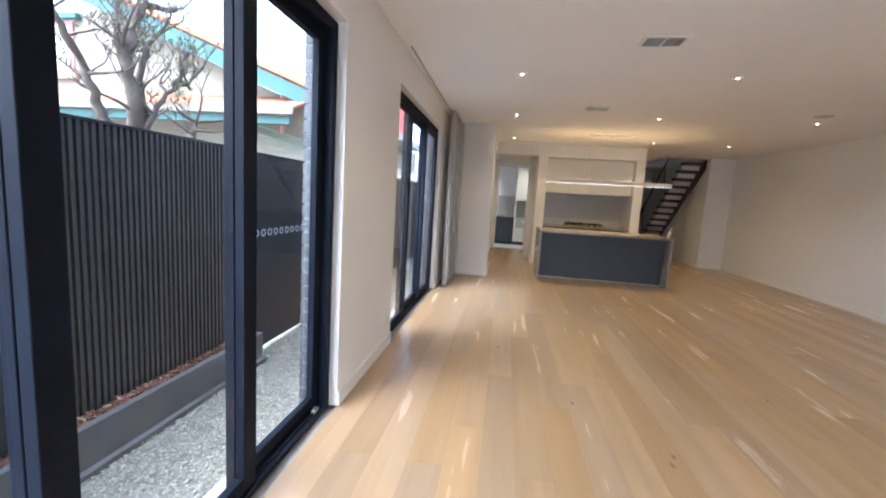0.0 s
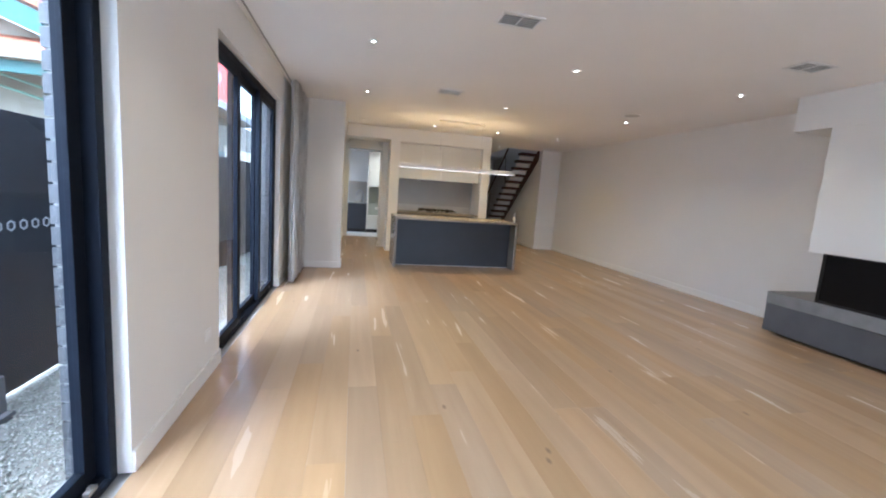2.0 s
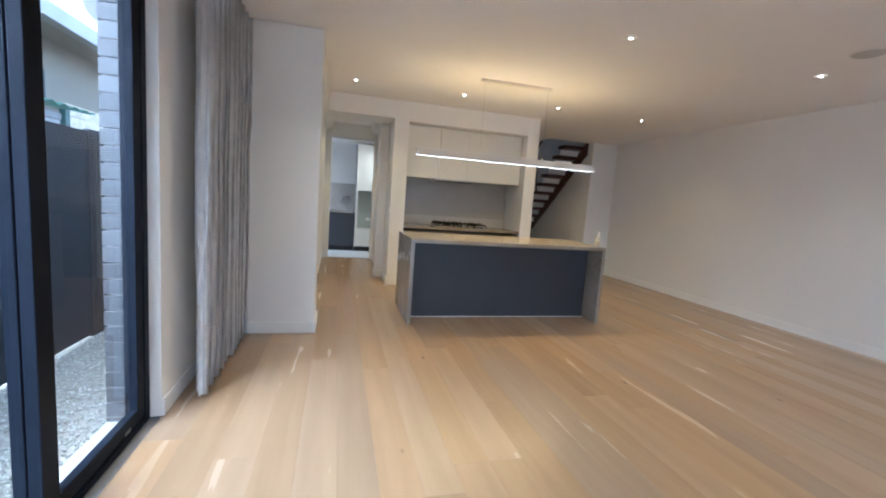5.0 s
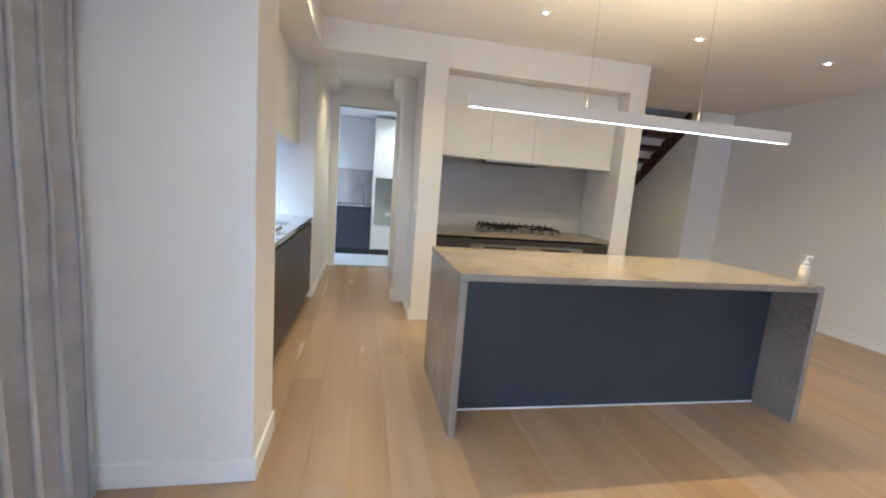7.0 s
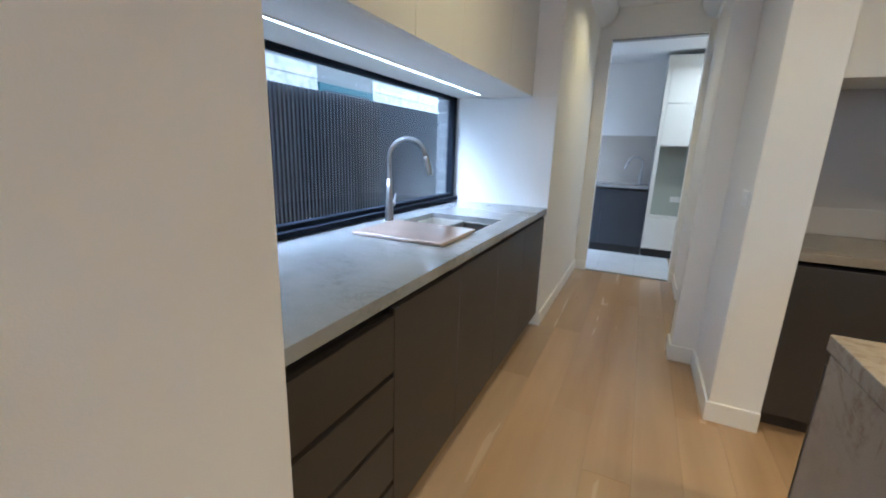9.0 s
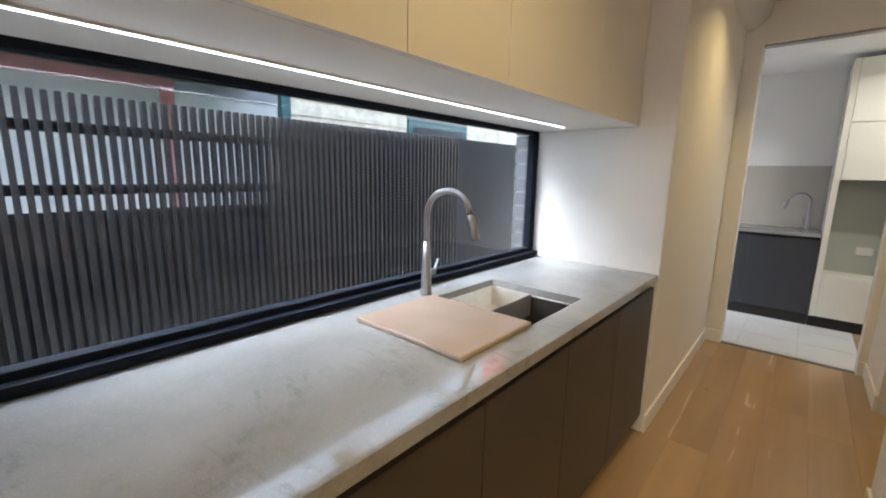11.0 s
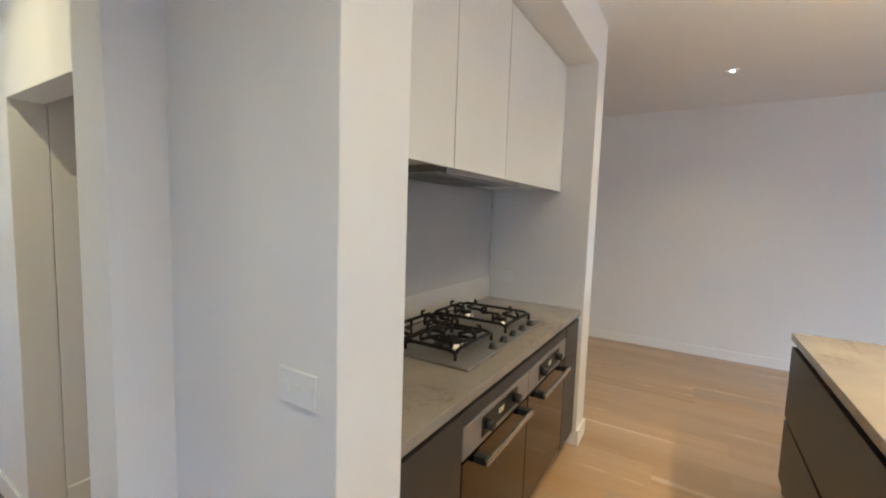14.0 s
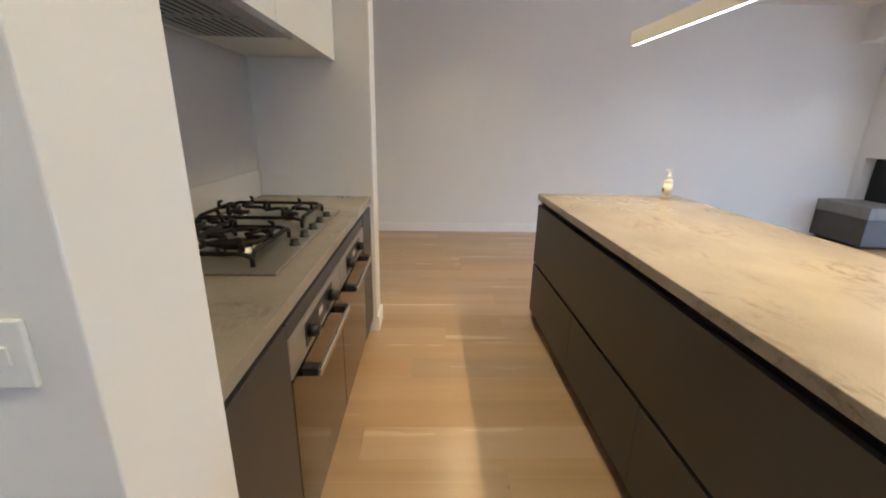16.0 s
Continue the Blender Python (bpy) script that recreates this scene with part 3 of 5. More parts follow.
struct("trim_door_head", boxes(((-0.095, Y1 + 0.02, 2.396), (0.74, Y1 + 0.10, 2.409))), M_STEEL_D, "thin grey door track in the laundry doorway")


# ---- windows ----
def rail(bm, y0, y1, z0, z1, x0, x1, bev=0.004):
    return add_box(bm, (x0, y0, z0), (x1, y1, z1), bev)


def sliding_window(name, y0, y1, z0, z1, cuts, wide, label, handles):
    """An aluminium sliding door: outer frame with a stepped track, then stiles, rails and a pane for each leaf."""
    ob = thing(name, (-0.95, y0, z0), label, "window", kind="structure")
    x0, x1 = -1.0, -0.90
    bm = bmesh.new()
    for a in ((y0, y0 + 0.055, z0, z1), (y1 - 0.055, y1, z0, z1), (y0 + 0.055, y1 - 0.055, z1 - 0.06, z1)):
        rail(bm, *a, x0, x1)
    rail(bm, y0 + 0.055, y1 - 0.055, z0, z0 + 0.03, x0, x1)
    for x in (-0.985, -0.935):
        rail(bm, y0 + 0.055, y1 - 0.055, z0 + 0.03, z0 + 0.045, x, x + 0.012, 0.001)
    part("window_frame", bm, M_FRAME, ob)
    edges = [y0 + 0.055, *cuts, y1 - 0.055]
    for i, (a, b) in enumerate(zip(edges, edges[1:])):
        near = i % 2 == 0
        xa, xb = (-0.948, -0.906) if near else (-0.996, -0.954)
        lap = wide / 2
        a2, b2 = (a - lap if i else a), (b + lap if i < len(edges) - 2 else b)
        wa = wide if i else 0.075
        wb = wide if i < len(edges) - 2 else 0.075
        bm = bmesh.new()
        for s in ((a2, a2 + wa, z0 + 0.047, z1 - 0.06), (b2 - wb, b2, z0 + 0.047, z1 - 0.06), (a2 + wa, b2 - wb, z0 + 0.047, z0 + 0.115), (a2 + wa, b2 - wb, z1 - 0.13, z1 - 0.06)):
            rail(bm, *s, xa, xb, 0.003)
        leaf = part("sash", bm, M_FRAME, ob)
        xm = (xa + xb) / 2
        p = part("pane", boxes(((xm - 0.003, a2 + wa - 0.005, z0 + 0.11), (xm + 0.003, b2 - wb + 0.005, z1 - 0.125))), M_GLASS, leaf, "clear glass pane")
        p.visible_shadow = False
    for hy in handles:
        part("door_stop", boxes(((-0.93, hy - 0.03, z0 + 0.045), (-0.905, hy + 0.03, z0 + 0.065)), ((-0.925, hy - 0.012, z0 + 0.065), (-0.91, hy + 0.012, z0 + 0.078)), bev=0.003), M_STEEL_D, ob, "small metal sliding stop")
    return ob


sliding_window("window_1", -1.70, 1.615, 0.0, 2.34, [-0.80, 0.02, 0.79], 0.09, "tall black aluminium sliding door onto the side yard", [1.45])
sliding_window("window_2", 2.875, 5.235, 0.0, 2.34, [3.61, 4.44], 0.09, "black aluminium three panel sliding door, closed", [3.0, 5.0])

ob = thing("window_3", (-0.96, KW[0], KW[2]), "long low black framed fixed window behind the sink", "window", kind="structure")
bm = bmesh.new()
for a in ((KW[0], KW[0] + 0.05, KW[2], KW[3]), (KW[1] - 0.056, KW[1] - 0.002, KW[2], KW[3]), (KW[0] + 0.05, KW[1] - 0.056, KW[2], KW[2] + 0.05), (KW[0] + 0.05, KW[1] - 0.056, KW[3] - 0.035, KW[3])):
    rail(bm, *a, -1.0, -0.952)
part("window_frame", bm, M_FRAME, ob)
part("window_sill", boxes(((-0.952, KW[0], KW[2]), (-0.918, KW[1] - 0.002, KW[2] + 0.028)), bev=0.003), M_FRAME, ob)
p = part("pane", boxes(((-0.985, KW[0] + 0.045, KW[2] + 0.045), (-0.979, KW[1] - 0.05, KW[3] - 0.03))), M_GLASS_K, ob, "clear glass pane")
p.visible_shadow = False

# ---- curtain and its track ----
single("curtain_track", boxes(((-0.802, 2.96, CEIL - 0.008), (-0.788, 6.64, CEIL - 0.0005)), bev=0.002), M_STEEL_D, (-0.795, 4.8, CEIL), "slim recessed curtain track along the ceiling", "curtain track")


def curtain():
    bm = bmesh.new()
    n, h = 240, 14
    rows = []
    for j in range(h + 1):
        z = 0.012 + (CEIL - 0.03 - 0.012) * j / h
        spread = 1.0 - 0.10 * (j / h) ** 2
        row = []
        for i in range(n + 1):
            u = i / n
            y = 5.44 + 1.185 * u
            ph = u * 2 * math.pi * 9.5
            k = 0.75 + 0.35 * noise.noise(Vector((u * 6, 0.3 * j / h, 2.0)))
            x = -0.722 + 0.062 * spread * k * math.sin(ph + 0.5 * noise.noise(Vector((u * 4, j * 0.12, 0)))) + 0.012 * noise.noise(Vector((u * 20, j * 0.35, 5)))
            y += 0.028 * math.sin(2 * ph) * (0.6 + 0.4 * (1 - j / h)) + 0.008 * noise.noise(Vector((u * 15, j * 0.3, 9)))
            row.append(bm.verts.new((x, y, z + (0.006 * math.sin(ph) if j == 0 else 0))))
        rows.append(row)
    for a, b in zip(rows, rows[1:]):
        for i in range(n):
            f = bm.faces.new((a[i], a[i + 1], b[i + 1], b[i]))
            f.smooth = True
    bmesh.ops.solidify(bm, geom=bm.faces[:], thickness=0.003)
    ob = thing("curtain", (-0.70, 6.0, 0.0), "floor length grey linen curtain drawn back in deep folds", "curtain")
    part("fabric", bm, M_CURTAIN, ob)
    for i in range(10):
        y = 5.49 + i * 0.122
        part("glider", boxes(((-0.80, y, CEIL - 0.045), (-0.79, y + 0.008, CEIL - 0.012))), M_PLASTIC, ob)


curtain()

# ---- ceiling fittings ----
ob = thing("downlight", (SPOTS[0][0], SPOTS[0][1], CEIL), "small round recessed ceiling downlight, switched on", "downlight", "ceiling downlights")
sx, sy = SPOTS[0]
part("trim", lathe((sx, sy, CEIL - 0.006), [(0.020, 0.0), (0.038, -0.0005), (0.044, 0.002), (0.046, 0.006)]), M_PLASTIC, ob)
part("lens", lathe((sx, sy, CEIL - 0.009), [(0.010, 0.0), (0.015, 0.0025)]), M_LIGHT, ob, "glowing warm lens")
for sx, sy in SPOTS[1:]:
    copy_thing(ob, pose(sx, sy, CEIL))


def ceiling_vent(x, y, w, d):
    ob = thing("ceiling_vent", (x, y, CEIL), "white louvred air conditioning ceiling vent", "vent", "ceiling vents")
    z0, z1 = CEIL - 0.012, CEIL - 0.0005
    b = 0.022
    part("frame", boxes(((x - w / 2, y - d / 2, z0), (x + w / 2, y - d / 2 + b, z1)), ((x - w / 2, y + d / 2 - b, z0), (x + w / 2, y + d / 2, z1)), ((x - w / 2, y - d / 2 + b, z0), (x - w / 2 + b, y + d / 2 - b, z1)),
                        ((x + w / 2 - b, y - d / 2 + b, z0), (x + w / 2, y + d / 2 - b, z1)), ((x - 0.006, y - d / 2 + b, z0), (x + 0.006, y + d / 2 - b, z1)), bev=0.002), M_PLASTIC, ob)
    part("backing", boxes(((x - w / 2 + b, y - d / 2 + b, CEIL - 0.003), (x + w / 2 - b, y + d / 2 - b, CEIL - 0.001))), M_VENT, ob)
    for side in (-1, 1):
        x0, x1 = (x - w / 2 + b, x - 0.006) if side < 0 else (x + 0.006, x + w / 2 - b)
        n = 6
        for k in range(n):
            yy = y - d / 2 + b + (d - 2 * b) * (k + 0.5) / n
            bm = boxes(((x0, -0.009, -0.001), (x1, 0.009, 0.001)))
            rot = Matrix.Rotation(radians(32), 4, 'X')
            for v in bm.verts:
                v.co = rot @ v.co + Vector((0, yy, CEIL - 0.0075))
            part("slat", bm, M_PLASTIC, ob)


ceiling_vent(1.245, 2.80, 0.33, 0.23)
ceiling_vent(1.255, 5.19, 0.33, 0.23)
ceiling_vent(3.955, 2.74, 0.33, 0.23)

ob = thing("ceiling_speaker", (4.03, 5.24, CEIL), "round white flush ceiling speaker grille", "speaker")
part("rim", lathe((4.03, 5.24, CEIL - 0.006), [(0.108, 0.0), (0.116, 0.001), (0.118, 0.0055)], 40), M_PLASTIC, ob)
bm = lathe((4.03, 5.24, CEIL - 0.008), [(0.10, 0.0), (0.107, 0.003)], 40)
part("grille", bm, plain("perforated_grille", (0.55, 0.54, 0.52), 0.6, vary=0.05, bump=0.6, bump_scale=420), ob)

# pendant over the island
PX0, PX1, PY, PZ = 0.865, 3.10, 7.3125, 1.785
ob = thing("pendant_light", (1.98, PY, PZ), "long slim white linear pendant with a glowing underside", "pendant light")
part("body", boxes(((PX0, PY - 0.022, PZ + 0.004), (PX1, PY + 0.022, PZ + 0.078)), bev=0.002), M_ALU, ob)
part("diffuser", boxes(((PX0 + 0.004, PY - 0.0025, PZ + 0.0025), (PX1 - 0.004, PY + 0.0025, PZ + 0.0045))), M_LED, ob, "glowing white strip")
part("uplight", boxes(((PX0 + 0.05, PY - 0.015, PZ + 0.077), (PX1 - 0.05, PY + 0.015, PZ + 0.0788))), M_LED_UP, ob, "warm glowing upper strip")
part("canopy", boxes(((1.555, PY - 0.03, CEIL - 0.03), (2.415, PY + 0.03, CEIL - 0.0005)), bev=0.003), M_ALU, ob)
for x in (1.60, 2.38):
    part("cable", tube([(x, PY, PZ + 0.078), (x, PY, CEIL - 0.03)], 0.0009, 6), M_STEEL_D, ob)
    part("grip", tube([(x, PY, PZ + 0.078), (x, PY, PZ + 0.092)], [0.005, 0.003], 10), M_STEEL, ob)

# ---- fireplace ----
ob = thing("hearth", (5.2, 2.0, 0.0), "long floating two tone grey stone hearth along the wall", "hearth")
part("slab", boxes(((4.88, 0.2, 0.36), (RX - 0.004, 3.49, 0.498)), bev=0.004), M_HEARTH, ob, "lighter grey stone slab")
part("base", boxes(((4.884, 0.2, 0.04), (RX - 0.004, 3.486, 0.358)), bev=0.004), M_HEARTH_D, ob, "dark grey base")
part("plinth", boxes(((5.0, 0.25, 0.0), (RX - 0.004, 3.40, 0.038))), M_GAP, ob)
struct("wall_chimney", boxes(((4.87, 0.5, 1.02), (RX, 3.13, 2.315)), ((4.87, 0.2, 2.315), (RX, 3.52, CEIL)), ((5.45, 0.5, 0.499), (RX, 3.13, 1.02)), bev=0.004), M_WALL, "white plaster chimney breast with a wider bulkhead")
ob = thing("fireplace", (5.1, 2.0, 0.506), "black steel open firebox over the stone hearth", "fireplace")
part("firebox", boxes(((5.02, 0.7, 0.4985), (5.44, 0.73, 1.018)), ((5.40, 0.73, 0.4985), (5.44, 2.97, 1.018)), ((4.90, 2.97, 0.4985), (5.44, 3.0, 1.018)), ((4.90, 0.73, 0.4985), (5.40, 2.97, 0.520)), ((4.90, 0.73, 1.006), (5.40, 2.97, 1.018))), M_SOOT, ob)
part("front_glass", boxes(((4.905, 0.75, 0.521), (4.911, 2.969, 1.005))), plain("smoked_fire_glass", (0.006, 0.006, 0.007), 0.35, vary=0.1, spec=0.15), ob, "dark smoked glass front")

# ---- kitchen island ----
IX0, IX1, IY0, IY1 = 0.80, 3.095, 6.89, 7.805
ob = thing("kitchen_island_top", (1.95, 7.35, 0.0), "grey beige stone island top with waterfall ends", "worktop")
part("top", boxes(((IX0, IY0, 0.86), (IX1, IY1, 0.90)), bev=0.003), M_STONE, ob)
part("waterfall_end", boxes(((IX0, IY0, 0.0), (IX0 + 0.04, 7.778, 0.859)), bev=0.002), M_STONE, ob)
part("waterfall_end", boxes(((IX1 - 0.04, IY0, 0.0), (IX1, 7.778, 0.859)), bev=0.002), M_STONE, ob)

ob = thing("island_cabinet", (1.95, 7.5, 0.0), "charcoal drawer cabinet under the stone island", "cabinet")
xa, xb = IX0 + 0.042, IX1 - 0.042
part("body", boxes(((xa, 7.19, 0.08), (xb, 7.755, 0.80))), M_GAP, ob)
# near-black strip puts the gap's shadow under the stone into colour
part("channel", boxes(((xa, 7.72, 0.801), (xb, 7.760, 0.858))), M_GAP, ob, "black strip for the shadow in the finger channel")
part("back_panel", boxes(((xa, 7.17, 0.004), (xb, 7.188, 0.858)), bev=0.002), M_NAVY, ob, "slate blue back panel")
part("trim", boxes(((xa, 7.158, 0.0), (xb, 7.169, 0.006))), M_TRIM, ob, "thin pale floor trim")
part("kickboard", boxes(((xa, 7.70, 0.0), (xb, 7.74, 0.078))), M_DARK, ob)
xa, xb = IX0 + 0.002, IX1 - 0.002
for a, b in ((xa, 1.60), (1.60, 2.30), (2.30, xb)):
    part("drawer_front", boxes(((a + 0.0015, 7.779, 0.085), (b - 0.0015, 7.799, 0.420)), bev=0.0015), M_DARK, ob)
for a, b in ((xa, 2.30), (2.30, xb)):
    part("drawer_front", boxes(((a + (0.0015 if a == xa else 0.0), 7.779, 0.440), (b - (0.0015 if b == xb else 0.0), 7.799, 0.826)), bev=0.0), M_DARK, ob)


def pump_bottle(x, y, z):
    ob = thing("soap_dispenser", (x, y, z), "small white pump bottle with a cream label on the island", "bottle")
    part("body", lathe((x, y, z), [(0.024, 0.0), (0.027, 0.004), (0.027, 0.098), (0.024, 0.108), (0.012, 0.114), (0.011, 0.119)]), M_BOTTLE, ob)
    part("label", tube([(x, y, z + 0.012), (x, y, z + 0.086)], 0.0275, 24), M_LABEL, ob, "cream paper label")
    part("print", boxes(((x - 0.012, y + 0.0255, z + 0.030), (x + 0.012, y + 0.0282, z + 0.056))), M_INK, ob, "dark printed mark")
    part("collar", lathe((x, y, z + 0.118), [(0.014, 0.0), (0.014, 0.016), (0.006, 0.018), (0.0055, 0.042)], 16), M_PLASTIC, ob)
    bm = boxes(((x - 0.012, y - 0.010, z + 0.160), (x + 0.036, y + 0.010, z + 0.172)), ((x + 0.030, y - 0.004, z + 0.150), (x + 0.037, y + 0.004, z + 0.161)), bev=0.003)
    part("pump_head", bm, M_PLASTIC, ob)


pump_bottle(3.04, 6.985, 0.901)

# ---- cooking niche ----
ob = thing("hob_worktop", (1.97, 9.2, 0.86), "grey stone worktop in the cooking niche", "worktop")
part("slab", boxes(((NX[0] + 0.002, 8.868, 0.862), (NX[1] - 0.002, 9.516, 0.90)), bev=0.002), M_STONE, ob)
ob = thing("splashback", (1.97, 9.515, 0.9), "plain grey stone splashback behind the hob", "splashback")
part("panel", boxes(((NX[0] + 0.002, 9.506, 0.902), (NX[1] - 0.012, 9.518, 1.65))), M_SPLASH, ob)
part("upstand", boxes(((NX[0] + 0.002, 9.498, 0.902), (NX[1] - 0.012, 9.505, 1.05))), plain("pale_grey_upstand", (0.50, 0.465, 0.41), 0.25, vary=0.04), ob, "paler lower band")


def cabinet(name, x0, x1, z0, z1, label):
    ob = thing(name, ((x0 + x1) / 2, 9.2, 0.0), label, "cabinet", "niche base cabinets")
    part("body", boxes(((x0 + 0.002, 8.935, 0.10), (x1 - 0.002, 9.50, z1))), M_GAP, ob)
    part("door", boxes(((x0 + 0.003, 8.874, 0.10), (x1 - 0.003, 8.934, z1)), bev=0.0015), M_DARK, ob)
    part("kickboard", boxes(((x0, 8.96, 0.0), (x1, 8.98, 0.098))), M_DARK, ob)
    return ob


cabinet("base_cabinet", NX[0], 1.38, 0.1, 0.838, "narrow charcoal base cabinet beside the oven")
cabinet("base_cabinet", 2.612, NX[1], 0.1, 0.838, "narrow charcoal base cabinet beside the wall")
ob = thing("oven_housing", (1.995, 9.2, 0.0), "charcoal housing around the two built in ovens", "cabinet")
part("rail", boxes(((1.382, 8.876, 0.792), (2.61, 8.934, 0.838)), bev=0.0015), M_DARK, ob)
part("body", boxes(((1.382, 8.95, 0.10), (2.61, 9.50, 0.84))), M_GAP, ob)
part("kickboard", boxes(((1.382, 8.96, 0.0), (2.61, 8.98, 0.098))), M_DARK, ob)


def oven(x0, x1):
    ob = thing("oven", ((x0 + x1) / 2, 8.92, 0.105), "built in oven, black glass tinted as floor reflection, with a steel bar handle", "oven", "built in ovens")
    f = 8.874
    c = (x0 + x1) / 2
    part("door", boxes(((x0, f, 0.115), (x1, 8.946, 0.664)), bev=0.003), M_OVEN, ob, "dark mirror glass door")
    part("control_panel", boxes(((x0, f, 0.672), (x1, 8.946, 0.786)), bev=0.002), M_PANEL, ob, "brushed steel control panel")
    part("display", boxes(((c - 0.168, f - 0.002, 0.692), (c + 0.168, f + 0.004, 0.766)), bev=0.001), M_BLACK, ob, "black glass display")
    part("clock", boxes(((c - 0.024, f - 0.003, 0.722), (c + 0.024, f - 0.0018, 0.742))), M_LABEL, ob, "small pale clock window")
    for k in (c - 0.13, c + 0.13):
        part("knob", tube([(k, f - 0.002, 0.729), (k, f - 0.016, 0.729), (k, f - 0.030, 0.729), (k, f - 0.032, 0.729)], [0.021, 0.0205, 0.019, 0.016], 20), M_BLACK, ob)
    h = part("handle", boxes(((c - 0.225, f - 0.056, 0.632), (c + 0.225, f - 0.044, 0.654)), bev=0.003), M_STEEL, ob, "flat steel bar handle")
    for k in (c - 0.205, c + 0.205):
        part("bracket", boxes(((k - 0.018, f - 0.044, 0.630), (k + 0.018, f + 0.001, 0.656)), bev=0.002), M_BLACK, h)


oven(1.385, 1.992)
oven(1.998, 2.605)


def trivet(ob, x0, x1, y0, y1, z, burners, posts):
    """Cast iron grid: a raised frame on feet, fingers reaching to each burner and upright lugs on the frame."""
    bm = bmesh.new()
    w, zt = 0.008, z + 0.040
    for y in (y0, y1):
        add_tube(bm, [(x0, y, zt - 0.010), (x0 + 0.03, y, zt), (x1 - 0.03, y, zt), (x1, y, zt - 0.010)], w, 6)
    for x in (x0, x1):
        add_tube(bm, [(x, y0, zt - 0.010), (x, y0 + 0.03, zt), (x, y1 - 0.03, zt), (x, y1, zt - 0.010)], w, 6)
        for y in (y0, y1):
            add_tube(bm, [(x, y, z + 0.001), (x, y, zt - 0.008)], 0.007, 6)
    for bx, by, r in burners:
        for k in range(posts):
            a = 2 * math.pi * (k + 0.5) / posts if posts > 4 else math.pi / 2 * k
            dx, dy = math.cos(a), math.sin(a)
            reach = min([t for t in ((x1 - bx) / dx if dx > 1e-6 else 9, (x0 - bx) / dx if dx < -1e-6 else 9, (y1 - by) / dy if dy > 1e-6 else 9, (y0 - by) / dy if dy < -1e-6 else 9)])
            reach = min(reach, r + 0.085)
            p0 = Vector((bx + dx * r * 0.55, by + dy * r * 0.55, zt + 0.006))
            p1 = Vector((bx + dx * reach, by + dy * reach, zt))
            add_tube(bm, [p0, p0.lerp(p1, 0.5) + Vector((0, 0, 0.004)), p1], w, 6)
            add_tube(bm, [p1, p1 + Vector((0, 0, 0.026)), p1 + Vector((-dx * 0.016, -dy * 0.016, 0.031))], [0.008, 0.007, 0.006], 6)
    bmesh.ops.recalc_face_normals(bm, faces=bm.faces)
    return part("trivet", bm, M_IRON, ob, "black cast iron trivet")


def hob():
    x0, x1, y0, y1, z = 1.553, 2.425, 8.952, 9.455, 0.901
    ob = thing("gas_hob", ((x0 + x1) / 2, (y0 + y1) / 2, z), "five burner stainless gas hob with black iron trivets", "hob")
    part("plate", boxes(((x0, y0, z), (x1, y1, z + 0.010)), bev=0.004), M_HOB, ob, "stainless steel plate")
    burners = [(1.765, 9.150, 0.062), (1.655, 9.365, 0.024), (1.960, 9.345, 0.030), (2.255, 9.345, 0.036), (2.225, 9.115, 0.030)]
    for x, y, r in burners:
        b = part("burner", lathe((x, y, z + 0.010), [(r * 1.35, 0.0), (r * 1.35, 0.004), (r * 1.05, 0.008), (r, 0.018), (r * 0.9, 0.020)]), M_STEEL, ob, "pale metal burner ring")
        part("cap", lathe((x, y, z + 0.030), [(r * 0.86, 0.0), (r * 0.90, 0.003), (r * 0.86, 0.008), (r * 0.5, 0.010)]), M_IRON, b, "black enamel cap")
    zb = z + 0.010
    wok = trivet(ob, 1.60, 1.925, 9.035, 9.275, zb, burners[:1], 6)
    bm = bmesh.new()
    add_tube(bm, [(1.765 + 0.10 * math.cos(t), 9.150 + 0.10 * math.sin(t), zb + 0.046) for t in [2 * math.pi * k / 32 for k in range(33)]], 0.008, 8)
    part("wok_ring", bm, M_IRON, wok, "round iron wok ring")
    trivet(ob, 1.585, 2.055, 9.285, 9.44, zb, burners[1:3], 4)
    trivet(ob, 2.075, 2.395, 9.03, 9.44, zb, burners[3:], 4)
    for k in range(5):
        part("knob", lathe((1.835 + k * 0.115, 8.986, zb), [(0.020, 0.0), (0.019, 0.004), (0.015, 0.006), (0.014, 0.020), (0.012, 0.022)], 18), M_BLACK, ob, "black control knob")


hob()

for i, (a, b) in enumerate(((NX[0], 1.545), (1.545, 2.005), (2.005, NX[1]))):
    ob = thing("wall_cabinet", ((a + b) / 2, 9.28, 1.625), "plain warm white overhead cabinet without a handle", "cabinet", "overhead niche cabinets")
    part("body", boxes(((a + 0.003, 9.060, 1.652), (b - 0.003, 9.516, 2.405))), M_WHITE, ob)
    part("door", boxes(((a + 0.002, 9.038, 1.638), (b - 0.002, 9.058, 2.406)), bev=0.001), M_WHITE, ob)
ob = thing("rangehood", (1.85, 9.22, 1.62), "slim undermount steel rangehood below the cabinets", "rangehood")
part("tray", boxes(((1.50, 9.045, 1.622), (2.18, 9.40, 1.650)), bev=0.004), M_STEEL_D, ob)
part("lip", boxes(((1.50, 9.040, 1.617), (2.18, 9.056, 1.640)), bev=0.002), M_STEEL_D, ob)
for k in range(2):
    part("filter", boxes(((1.53 + k * 0.315, 9.10, 1.6165), (1.835 + k * 0.315, 9.36, 1.6225)), bev=0.001), M_STEEL_D, ob, "brushed mesh filter")
    for j in range(8):
        part("slot", boxes(((1.55 + k * 0.315, 9.125 + j * 0.028, 1.6155), (1.815 + k * 0.315, 9.133 + j * 0.028, 1.6168))), M_GAP, ob)


